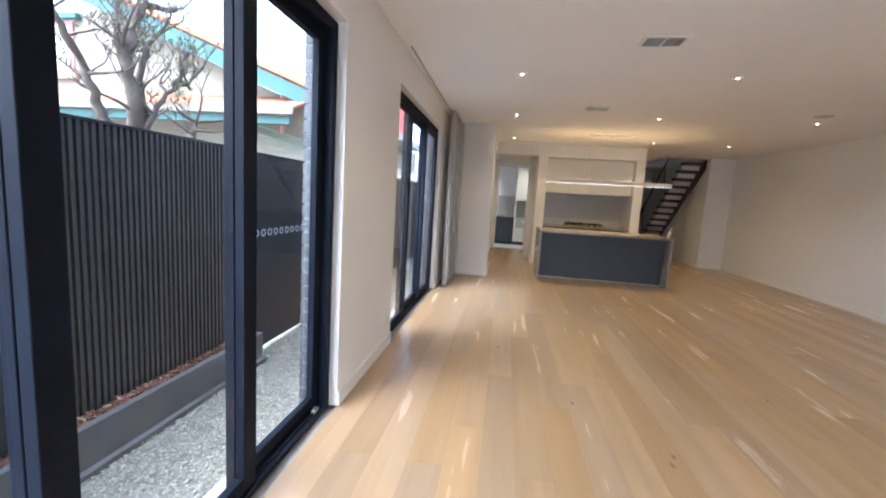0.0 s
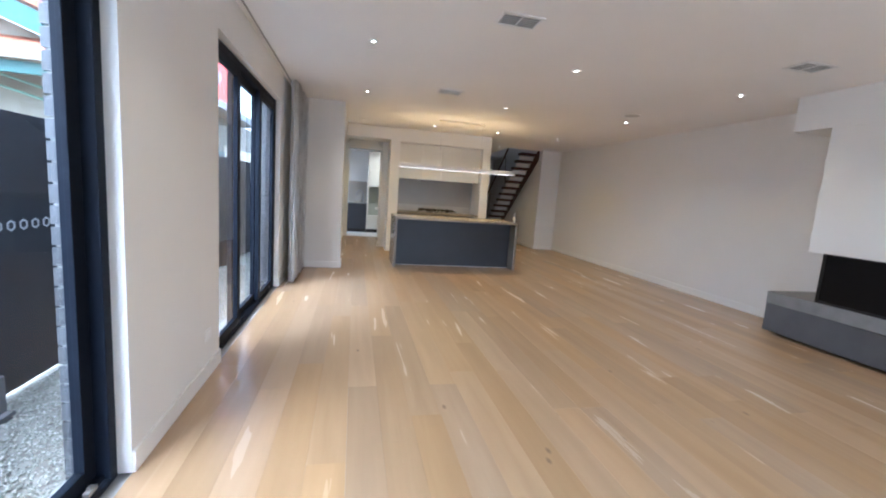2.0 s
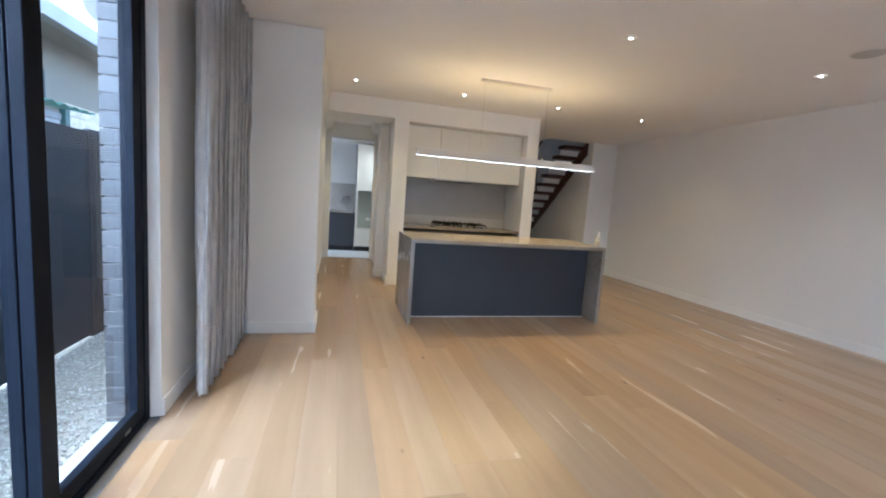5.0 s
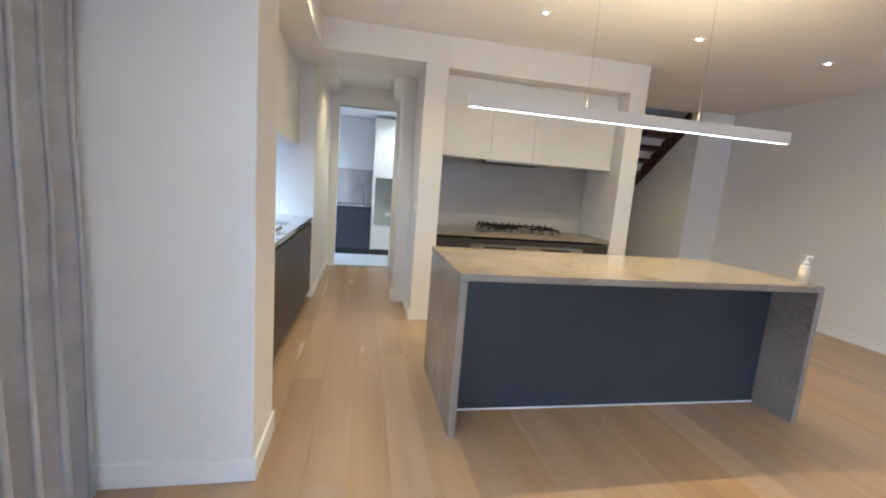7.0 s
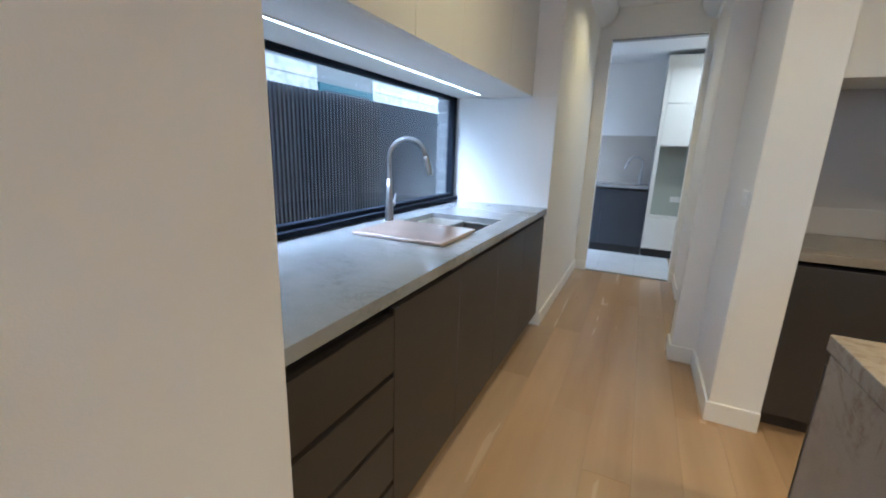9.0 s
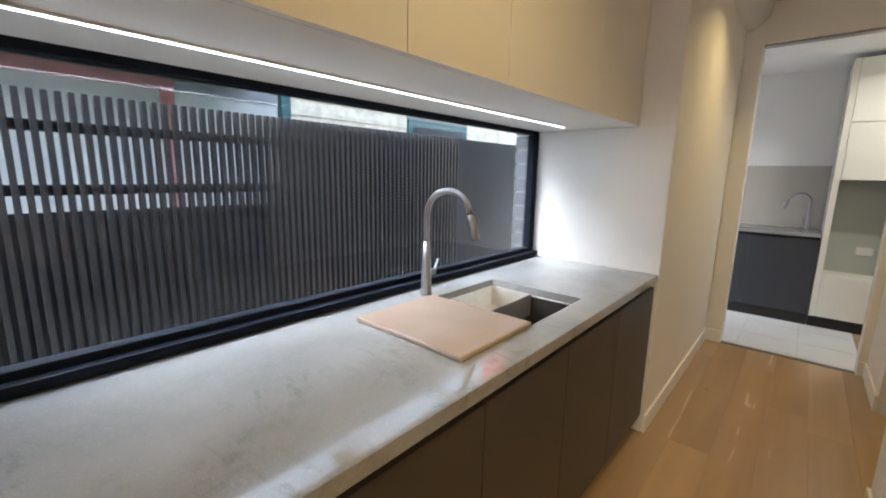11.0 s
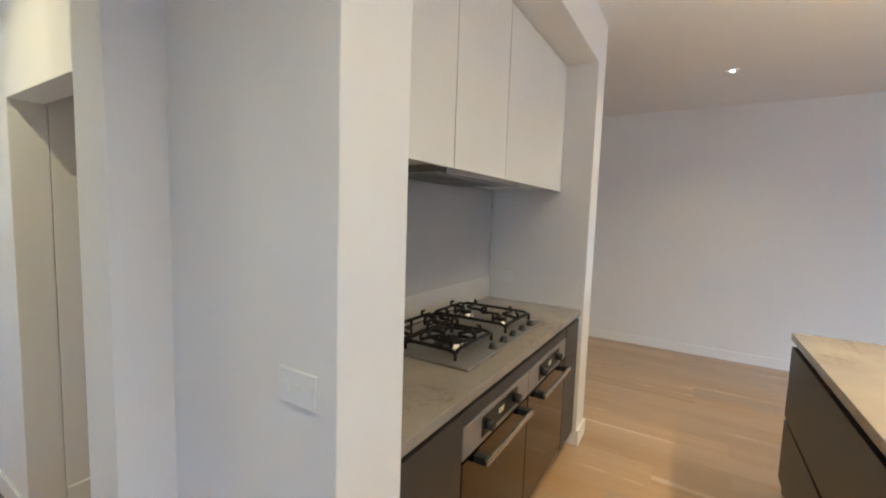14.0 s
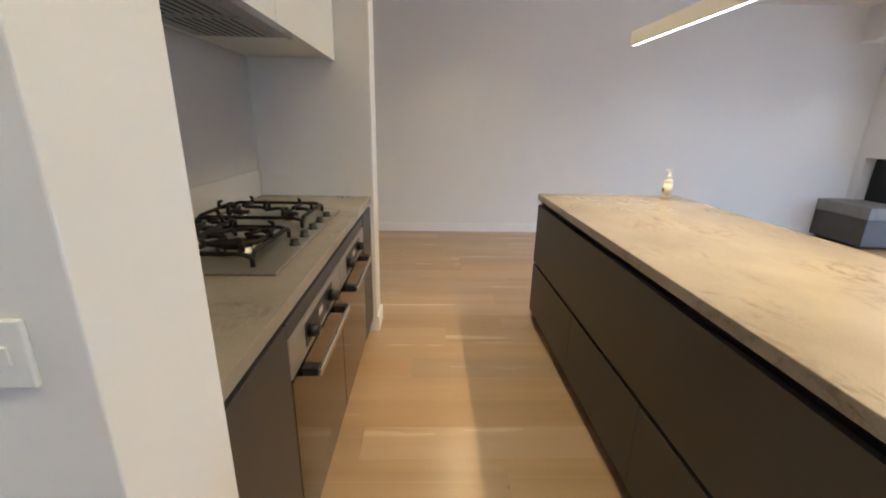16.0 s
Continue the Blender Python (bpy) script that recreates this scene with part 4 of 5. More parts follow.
def switch_plate(name, c, axis, w, h, n, label, category, outlets=False):
    """A wall plate. axis 'x': faces -x; 'X': faces +x; 'y': faces -y."""
    ob = thing(name, c, label, category)
    t, s = 0.008, (1 if axis == 'X' else -1)

    def face(u0, u1, v0, v1, d0, d1, bev=0.002):
        if axis in 'xX':
            xs = sorted((c[0] + s * d0, c[0] + s * d1))
            return boxes(((xs[0], c[1] + u0, c[2] + v0), (xs[1], c[1] + u1, c[2] + v1)), bev=bev)
        return boxes(((c[0] + u0, c[1] - d1, c[2] + v0), (c[0] + u1, c[1] - d0, c[2] + v1)), bev=bev)
    part("plate", face(-w / 2, w / 2, -h / 2, h / 2, 0.0005, t), M_PLASTIC, ob)
    for k in range(n):
        u = (k - (n - 1) / 2) * w / (n + 0.6)
        part("rocker", face(u - 0.011, u + 0.011, -0.010 if not outlets else 0.014, 0.010 if not outlets else 0.026, t, t + 0.003, 0.001), M_PLASTIC, ob)
        if outlets:
            part("socket_face", face(u - 0.014, u + 0.014, -0.024, 0.006, t, t + 0.0015, 0.001), M_PLASTIC, ob)


switch_plate("light_switch", (0.807, 8.958, 1.108), 'x', 0.115, 0.073, 3, "white three gang light switch on the white wall", "switch")
switch_plate("power_outlet", (NX[1] - 0.0005, 9.388, 1.055), 'x', 0.115, 0.072, 2, "white double power outlet beside the hob", "outlet", True)
switch_plate("power_outlet", (LX, 2.62, 0.30), 'X', 0.115, 0.072, 2, "white double power outlet low on the wall", "outlet", True)

# ---- sink bench ----
SY0, SY1 = 7.042, 9.556
SX = (-0.785, -0.338, 8.085, 8.868)
ob = thing("sink_worktop", (-0.6, 8.3, 0.86), "pale grey veined stone worktop under the window", "worktop")
bm = boxes(((-0.94, SY0, 0.862), (-0.224, SX[2], 0.90)), ((-0.94, SX[3], 0.862), (-0.224, SY1, 0.90)), ((-0.94, SX[2], 0.862), (SX[0], SX[3], 0.90)), ((SX[1], SX[2], 0.862), (-0.224, SX[3], 0.90)))
bmesh.ops.remove_doubles(bm, verts=bm.verts, dist=0.0001)
inner = [f for f in bm.faces if abs(f.normal.y) > 0.9 and (abs(f.calc_center_median().y - SX[2]) < 1e-3 or abs(f.calc_center_median().y - SX[3]) < 1e-3)
         and not (SX[0] < f.calc_center_median().x < SX[1])]
bmesh.ops.delete(bm, geom=inner, context='FACES')
part("slab", bm, M_STONE_L, ob)

ob = thing("kitchen_sink", (-0.53, 8.46, 0.66), "undermounted double steel sink with a fitted colander tray", "sink")
x0, x1, y0, y1 = SX[0] - 0.004, SX[1] + 0.004, SX[2] - 0.004, SX[3] + 0.004
t = 0.003
part("bowl", open_tray(x0 - t, x1 + t, y0 - t, y1 + t, 0.655, 0.8605, t), M_STEEL_D, ob)
part("drain", lathe((-0.45, 8.66, 0.6585), [(0.045, 0.0), (0.043, 0.003), (0.02, 0.004)]), M_STEEL, ob)
tx0, tx1, ty0, ty1, tz = SX[0] + 0.004, -0.568, 8.30, SX[3] - 0.006, 0.775
part("colander_tray", open_tray(tx0, tx1, ty0, ty1, tz, 0.872, 0.003), M_TRAY, ob, "shallow bright steel tray")
part("divider", boxes(((-0.562, 8.560, 0.659), (SX[1] - 0.001, 8.572, 0.765)), bev=0.004), M_STEEL_D, ob, "low steel divider in the bowl")
part("ledge", boxes(((SX[0], SX[3] - 0.010, 0.862), (SX[1], SX[3], 0.866))), M_TRAY, ob)
ob = single("cutting_board", boxes(((-0.785, 8.068, 0.901), (-0.332, 8.442, 0.917)), bev=0.005), M_BOARD, (-0.54, 8.26, 0.901), "glossy pale beige board laid over half the sink", "cutting board")


def gooseneck(name, x, y, z, h, reach, turn, r, label, lever=1):
    ob = thing(name, (x, y, z), label, "tap")
    d = Vector((math.cos(turn), math.sin(turn), 0))
    b = Vector((x, y, z))
    part("base", lathe((x, y, z), [(r * 1.95, 0.0), (r * 1.9, 0.006), (r * 1.7, h * 0.12), (r * 1.35, h * 0.32), (r * 1.08, h * 0.52)]), M_TAP, ob)
    ra = reach / 2
    top = h - ra
    pts = [b + Vector((0, 0, h * 0.50)), b + Vector((0, 0, top * 0.7)), b + Vector((0, 0, top))]
    for k in range(1, 13):
        a = math.pi * k / 12 * 0.94
        pts.append(b + d * (ra - ra * math.cos(a)) + Vector((0, 0, top + ra * math.sin(a))))
    part("spout", tube(pts, r, 14), M_TAP, ob)
    e = pts[-1]
    dn = (pts[-1] - pts[-2]).normalized()
    hd = part("spray_head", tube([e + dn * 0.003, e + dn * 0.02, e + dn * h * 0.22, e + dn * h * 0.235], [r * 1.05, r * 1.2, r * 1.25, r * 1.05], 16), M_TAP, ob)
    part("ring", tube([e, e + dn * 0.004], r * 1.1, 14), M_BLACK, ob)
    s = Vector((-d.y, d.x, 0)) * lever
    hb = b + Vector((0, 0, h * 0.2))
    part("lever_hub", tube([hb + s * r * 0.8, hb + s * r * 4.2, hb + s * r * 4.4], [r * 1.15, r * 1.15, r * 0.9], 14), M_TAP, ob)
    part("lever", tube([hb + s * r * 4.2, hb + s * r * 5.0 + Vector((0, 0, 0.010)), hb + s * r * 6.8 + Vector((0, 0, 0.050))], [r * 0.6, r * 0.5, r * 0.42], 10), M_TAP, ob)


gooseneck("kitchen_tap", -0.842, 8.468, 0.901, 0.43, 0.20, radians(8), 0.0125, "brushed steel gooseneck mixer tap with a pull out head")


def bench_unit(y0, y1, drawers, label):
    ob = thing("base_cabinet", (-0.5, (y0 + y1) / 2, 0.0), label, "cabinet", "sink bench cabinets")
    if y0 < 7.9:
        part("body", boxes(((-0.90, y0 + 0.001, 0.10), (-0.256, y1 - 0.001, 0.82))), M_GAP, ob)
    else:
        part("body", boxes(((-0.90, y0 + 0.001, 0.10), (-0.256, y1 - 0.001, 0.64)), ((-0.264, y0 + 0.001, 0.64), (-0.256, y1 - 0.001, 0.82))), M_GAP, ob)
    part("kickboard", boxes(((-0.325, y0, 0.0), (-0.305, y1, 0.098))), M_DARK, ob)
    zs = [0.10, 0.25, 0.445, 0.635, 0.835] if drawers else [0.10, 0.835]
    for a, b in zip(zs, zs[1:]):
        part("drawer_front" if drawers else "door", boxes(((-0.254, y0 + 0.0015, a + (0.0 if a == 0.10 else 0.002)), (-0.234, y1 - 0.0015, b - (0.018 if drawers else 0.0))), bev=0.0015), M_DARK, ob)


bench_unit(SY0, 7.555, True, "charcoal four drawer base cabinet with finger grooves")
for a, b in ((7.555, 8.045), (8.045, 8.53), (8.53, 9.03), (9.03, SY1)):
    bench_unit(a, b, False, "plain charcoal base cabinet under the sink bench")
for a, b in ((7.042, 7.51), (7.51, 7.925), (7.925, 8.325), (8.325, 8.99), (8.99, SY1)):
    ob = thing("wall_cabinet", (-0.65, (a + b) / 2, 1.65), "plain warm white overhead cabinet above the window", "cabinet", "overhead bench cabinets")
    part("body", boxes(((-0.938, a + 0.002, 1.668), (-0.412, b - 0.002, 2.433))), M_WHITE, ob)
    part("door", boxes(((-0.410, a + 0.0015, 1.65), (-0.390, b - 0.0015, 2.433)), bev=0.001), M_WHITE, ob)
ob = single("cabinet_underside", boxes(((-0.938, 7.044, 1.650), (-0.412, SY1 - 0.002, 1.666)), bev=0.001), M_WHITE, (-0.68, 8.3, 1.65), "white panel under the overhead cabinets", "panel")
ob = thing("led_strip", (-0.70, 8.3, 1.645), "thin bright strip light under the overhead cabinets", "strip light")
part("profile", boxes(((-0.708, 7.10, 1.6435), (-0.692, 9.35, 1.6495))), M_ALU, ob)
part("diffuser", boxes(((-0.7025, 7.105, 1.6415), (-0.6975, 9.345, 1.6440))), M_LED_COOL, ob, "glowing diffuser")
ob = single("end_panel", boxes(((-0.94, 9.5535, 0.902), (HLX - 0.002, 9.5592, 1.648))), M_TRIM, (-0.6, 9.556, 0.9), "plain white panel at the end of the bench", "panel")

# ---- stairs, rising towards the living room ----
ob = thing("staircase", (4.6, 12.0, 0.0), "dark stained timber stairs with white risers", "staircase")
RISE, GO, TOPY, TOPZ = 0.186, 0.2145, 10.52, 2.62
for side in (4.955, 4.24):
    y_lo, z_lo = TOPY + 14 * GO, TOPZ - 14 * RISE
    k = RISE / GO
    y_a = 10.435
    z_a = TOPZ - (y_a - TOPY) * k
    outline = [(y_a, z_a + 0.03), (y_a, z_a - 0.24), (y_lo, z_lo - 0.24 if z_lo > 0.24 else 0.0), (y_lo + 0.2, 0.0), (y_lo + 0.1, z_lo + 0.02)]
    if side > 4.5:
        part("stringer", prism(outline, 0, side, side + 0.042), M_STAIN, ob)
for k in range(15):
    y, z = TOPY + k * GO, TOPZ - k * RISE
    if z < 0.05:
        break
    part("tread", boxes(((4.50, y - 0.02, z - 0.07), (4.953, y + GO + 0.03, z)), bev=0.006), M_STAIN, ob)
    part("riser", boxes(((4.54, y + GO - 0.006, z - RISE + 0.001), (4.953, y + GO + 0.010, z - 0.071))), M_WALL, ob, "white riser")
ob = thing("handrail", (4.44, 12.0, 0.0), "dark timber handrail on slim black posts", "handrail")
kk = RISE / GO
part("rail", tube([(4.44, 10.9, TOPZ + 0.95 - (10.9 - TOPY) * kk), (4.44, 13.3, TOPZ + 0.95 - (13.3 - TOPY) * kk)], 0.022, 12), M_STAIN, ob)
for y in (11.6, 13.0):
    z = TOPZ - (y - TOPY) * kk
    part("post", tube([(4.52, y, z - 0.05), (4.44, y, z + 0.93)], 0.012, 8), M_BLACK, ob)

# ---- laundry ----
LY = 12.5
ob = thing("laundry_cabinet", (-0.3, 12.8, 0.0), "slate blue laundry base cabinet with a dark plinth", "cabinet")
part("body", boxes(((-1.15, LY + 0.022, 0.105), (0.455, 13.09, 0.84))), M_NAVY, ob)
for a, b in ((-1.15, -0.62), (-0.62, -0.085), (-0.085, 0.455)):
    part("door", boxes(((a + 0.0015, LY, 0.11), (b - 0.0015, LY + 0.02, 0.838)), bev=0.0015), M_NAVY, ob)
part("plinth", boxes(((-1.15, LY + 0.02, -0.004), (0.455, LY + 0.05, 0.103))), M_GAP, ob)
part("channel", boxes(((-1.15, LY + 0.024, 0.841), (0.455, LY + 0.06, 0.864))), M_GAP, ob)
ob = thing("laundry_worktop", (-0.3, 12.8, 0.865), "pale grey laundry worktop", "worktop")
part("slab", boxes(((-1.16, LY - 0.012, 0.866), (0.458, 13.092, 0.90)), bev=0.002), M_STONE_L, ob)
ob = thing("laundry_sink", (0.05, 12.75, 0.901), "small inset steel laundry sink", "sink")
part("rim", boxes(((-0.28, 12.56, 0.9005), (0.32, 12.58, 0.908)), ((-0.28, 12.94, 0.9005), (0.32, 12.96, 0.908)), ((-0.28, 12.58, 0.9005), (-0.26, 12.94, 0.908)), ((0.30, 12.58, 0.9005), (0.32, 12.94, 0.908)), bev=0.002), M_STEEL, ob)
part("bowl", boxes(((-0.26, 12.58, 0.9005), (0.30, 12.94, 0.9025))), M_STEEL_D, ob)
gooseneck("laundry_tap", 0.34, 13.0, 0.901, 0.36, 0.20, radians(200), 0.015, "brushed steel gooseneck laundry tap", -1)
ob = single("laundry_splashback", boxes(((-1.19, 13.088, 0.902), (0.458, 13.098, 1.545))), M_SPLASH, (-0.3, 13.09, 0.9), "pale grey laundry splashback", "splashback")
ob = thing("tall_cabinet", (0.9, 12.8, 0.0), "tall white laundry cabinet with an open sage grey niche", "cabinet")
tx0, tx1 = 0.462, 1.49
part("body", boxes(((tx0, LY + 0.30, 0.105), (tx1, 13.09, 2.45))), M_WHITE, ob)
part("side_panel", boxes(((tx0, LY, 0.105), (tx0 + 0.045, LY + 0.30, 2.45)), bev=0.001), M_WHITE, ob)
for z0, z1 in ((0.108, 0.505), (1.407, 1.905), (1.91, 2.448)):
    part("door", boxes(((tx0 + 0.048, LY, z0), (0.895, LY + 0.02, z1)), bev=0.0015), M_WHITE, ob)
for z0, z1 in ((0.108, 1.905), (1.91, 2.448)):
    part("door", boxes(((0.898, LY, z0), (tx1, LY + 0.02, z1)), bev=0.0015), M_WHITE, ob)
part("niche_back", boxes(((tx0 + 0.047, LY + 0.285, 0.52), (0.893, LY + 0.298, 1.40))), M_NICHE, ob, "sage grey back panel")
part("shelf", boxes(((tx0 + 0.047, LY + 0.022, 0.507), (0.893, LY + 0.284, 0.519))), M_WHITE, ob)
part("plinth", boxes(((tx0, LY + 0.02, -0.004), (tx1, LY + 0.05, 0.103))), M_GAP, ob)
switch_plate("power_outlet", (0.78, LY + 0.2845, 0.74), 'y', 0.115, 0.072, 2, "grey double power outlet in the cabinet niche", "outlet", True)

# laundry tiles
for i in range(5):
    for j in range(4):
        x0, y0 = -1.19 + i * 0.40, Y1 + 0.062 + j * 0.42
        x1 = min(x0 + 0.397, 0.786)
        if x1 - x0 > 0.05:
            o = new("tile", mesh_of("tile", boxes(((x0, y0, -0.006), (x1, y0 + 0.417, 0.0))), M_TILE))
            o.parent = bpy.data.objects["floor_laundry"]

# ---- side yard ----
FX = -1.98
FTOP = 1.67
struct("ground", boxes(((-400, -400, GZ - 0.3), (BX + 0.02, 400, GZ - 0.012)), ((BX + 0.02, -400, GZ - 0.3), (400, Y0 - 0.4, GZ - 0.012)), ((RX + 0.4, Y0 - 0.4, GZ - 0.3), (400, 400, GZ - 0.012)), ((BX + 0.02, 14.6, GZ - 0.3), (RX + 0.4, 400, GZ - 0.012))), M_GROUND, "pale sandy ground beside the house")


def pebbles():
    rng = np.random.default_rng(4)
    y0, y1, x0, x1 = -0.6, 8.0, -1.97, BX - 0.005
    n = 24000
    c = np.column_stack([rng.uniform(x0, x1, n), y0 + (y1 - y0) * rng.uniform(0, 1, n) ** 1.25, np.full(n, GZ - 0.004) + rng.uniform(0, 0.008, n)])
    c = c[~((c[:, 0] < -1.84) & (c[:, 1] < 2.38))]
    n = len(c)
    oct_ = np.array([(1, 0, 0), (0, 1, 0), (-1, 0, 0), (0, -1, 0), (0, 0, 1), (0, 0, -1)], float)
    faces = np.array([(0, 1, 4), (1, 2, 4), (2, 3, 4), (3, 0, 4), (1, 0, 5), (2, 1, 5), (3, 2, 5), (0, 3, 5)])
    size = rng.uniform(0.005, 0.0115, (n, 1, 1)) * np.stack([rng.uniform(0.8, 1.5, n), rng.uniform(0.7, 1.1, n), rng.uniform(0.5, 0.8, n)], 1)[:, None, :]
    a = rng.uniform(0, 6.28, n)
    v = oct_[None] * size + rng.normal(0, 0.001, (n, 6, 3))
    co, si = np.cos(a)[:, None], np.sin(a)[:, None]
    v = np.stack([v[..., 0] * co - v[..., 1] * si, v[..., 0] * si + v[..., 1] * co, v[..., 2]], -1) + c[:, None]
    f = faces[None] + 6 * np.arange(n)[:, None, None]
    me = bpy.data.meshes.new("gravel")
    me.from_pydata(v.reshape(-1, 3).tolist(), [], f.reshape(-1, 3).tolist())
    me.materials.append(M_PEBBLE)
    me.shade_smooth()
    tagged(new("gravel", me), "loose pale river pebbles on the side path", "gravel", kind="stuff")


pebbles()


def chips():
    rng = np.random.default_rng(8)
    n = 1300
    bm_v, bm_f = [], []
    cube = np.array([(x, y, z) for x in (-1, 1) for y in (-1, 1) for z in (-1, 1)], float)
    quads = [(0, 1, 3, 2), (4, 6, 7, 5), (0, 4, 5, 1), (2, 3, 7, 6), (0, 2, 6, 4), (1, 5, 7, 3)]
    for i in range(n):
        e = Euler(rng.uniform(-0.6, 0.6, 3) + np.array([0, 0, rng.uniform(0, 6.28)]))
        m = np.array(e.to_matrix())
        p = cube * rng.uniform(0.3, 1.0, 3) * (0.022, 0.008, 0.003) @ m.T + (rng.uniform(FX + 0.02, -1.89), rng.uniform(-0.4, 2.3), 0.13 + rng.uniform(0, 0.022))
        bm_f += [tuple(8 * i + k for k in q) for q in quads]
        bm_v += p.tolist()
    me = bpy.data.meshes.new("mulch")
    me.from_pydata(bm_v, [], bm_f)
    me.materials.append(M_CHIP)
    tagged(new("mulch", me), "red brown bark chips in the planter", "mulch", kind="stuff")


chips()
ob = thing("planter", (-1.9, 1.0, GZ), "low grey rendered planter edge beside the fence", "planter")
part("wall", boxes(((-1.885, -1.2, GZ - 0.01), (-1.84, 2.38, 0.145)), ((FX + 0.01, 2.335, GZ - 0.01), (-1.885, 2.38, 0.145)), bev=0.004), M_PLANTER, ob)
part("footing", boxes(((-1.84, -1.2, GZ - 0.01), (-1.80, 2.38, GZ + 0.03)), bev=0.003), M_PLANTER, ob)
part("soil", boxes(((FX + 0.012, -1.2, 0.05), (-1.886, 2.334, 0.128))), M_SOIL, ob, "dark soil")

# batten fence behind the planter
ob = thing("batten_fence", (FX, 0.6, GZ), "charcoal vertical batten fence behind the planter", "fence")
part("backing", boxes(((FX - 0.05, -1.3, GZ), (FX - 0.03, 2.32, FTOP - 0.01))), M_GATE, ob)
part("capping", boxes(((FX - 0.055, -1.3, FTOP - 0.012), (FX + 0.012, 2.32, FTOP + 0.004)), bev=0.002), M_GATE, ob)
bat = mesh_of("batten", boxes(((-0.03, -0.011, 0.0), (0.008, 0.011, FTOP - 0.012 - 0.10)), bev=0.002), M_FENCE)
y = -0.9
while y < 2.31:
    o = new("batten", bat)
    o.parent = ob
    o.location = Vector((FX, y, 0.10)) - ORG[ob]
    y += 0.039

# solid gate with a row of hexagon cut-outs
ob = thing("side_gate", (FX, 4.5, GZ), "flat charcoal side gate with a row of hexagon cut outs", "gate")
for a, b in ((2.325, 3.42), (3.424, 4.60), (4.604, 5.75), (5.754, 6.90)):
    part("panel", boxes(((FX - 0.05, a, GZ + 0.03), (FX, b, FTOP)), bev=0.002), M_GATE, ob)
part("post", boxes(((FX - 0.06, 2.30, GZ), (FX + 0.006, 2.324, FTOP)), bev=0.002), M_GATE, ob)
hexm = bmesh.new()
ro, ri = 0.036, 0.024
outer = [hexm.verts.new((0.004, ro * math.sin(radians(60 * k)), ro * math.cos(radians(60 * k)))) for k in range(6)]
inn = [hexm.verts.new((0.004, ri * math.sin(radians(60 * k)), ri * math.cos(radians(60 * k)))) for k in range(6)]
back = [hexm.verts.new((0.0, ro * math.sin(radians(60 * k)), ro * math.cos(radians(60 * k)))) for k in range(6)]
backi = [hexm.verts.new((0.0, ri * math.sin(radians(60 * k)), ri * math.cos(radians(60 * k)))) for k in range(6)]
for k in range(6):
    j = (k + 1) % 6
    hexm.faces.new((outer[k], outer[j], inn[j], inn[k]))
    hexm.faces.new((outer[k], back[k], back[j], outer[j]))
    hexm.faces.new((inn[k], inn[j], backi[j], backi[k]))
hexd = mesh_of("hexagon", hexm, M_HEX)
for k in range(30):
    o = new("hexagon", hexd)
    o.parent = ob
    o.location = Vector((FX + 0.0005, 2.50 + k * 0.1, 0.975)) - ORG[ob]

# open screen outside the kitchen
ob = thing("batten_screen", (FX, 8.5, GZ), "open charcoal batten screen outside the kitchen window", "screen")
for z in (1.30, 1.555, 0.4):
    part("rail", boxes(((FX - 0.075, 6.92, z - 0.022), (FX - 0.04, 10.3, z + 0.022)), bev=0.002), M_GATE, ob)
bat2 = mesh_of("batten", boxes(((-0.038, -0.0105, 0.0), (0.0, 0.0105, FTOP + 0.02 - GZ)), bev=0.0015), M_FENCE)
y = 6.93
while y < 10.05:
    o = new("batten", bat2)
    o.parent = ob
    o.location = Vector((FX, y, GZ)) - ORG[ob]
    y += 0.0405
part("end_panel", boxes(((FX - 0.04, 10.06, GZ), (FX, 13.5, FTOP + 0.02)), bev=0.002), M_GATE, ob, "flat charcoal panel")
part("backing", boxes(((FX - 0.30, 6.95, GZ), (FX - 0.28, 8.646, 1.19))), M_GATE, ob, "dark board behind the lower screen")
part("backing", boxes(((FX - 0.30, 8.65, GZ), (FX - 0.28, 10.3, FTOP - 0.05))), M_GATE, ob, "dark board behind the battens")

# ---- brick skin of the house, ends showing beside the windows ----
def brick_wall(name, y0, y1, z0, z1):
    ob = struct(name, boxes(((BX + 0.012, y0 + 0.006, z0), (OX - 0.002, y1 - 0.006, z1))), M_MORTAR, "grey brick outer wall with pale mortar")
    return ob


def brick_run(parent, meshes, y0, y1, z0, z1):
    row, z = 0, z0
    while z + 0.076 <= z1 + 0.001:
        y = y0
        first = 0.11 if row % 2 else 0.23
        while y < y1 - 0.01:
            ln = min(first, y1 - y)
            first = 0.23
            key = round(ln, 3)
            if key not in meshes:
                meshes[key] = mesh_of("brick", boxes(((BX, 0.0, 0.0), (OX - 0.004, key, 0.076))), M_BRICK)
            o = new("brick", meshes[key])
            o.parent = parent
            o.location = (0, y, z)
            y += ln + 0.010
        row += 1
        z += 0.086


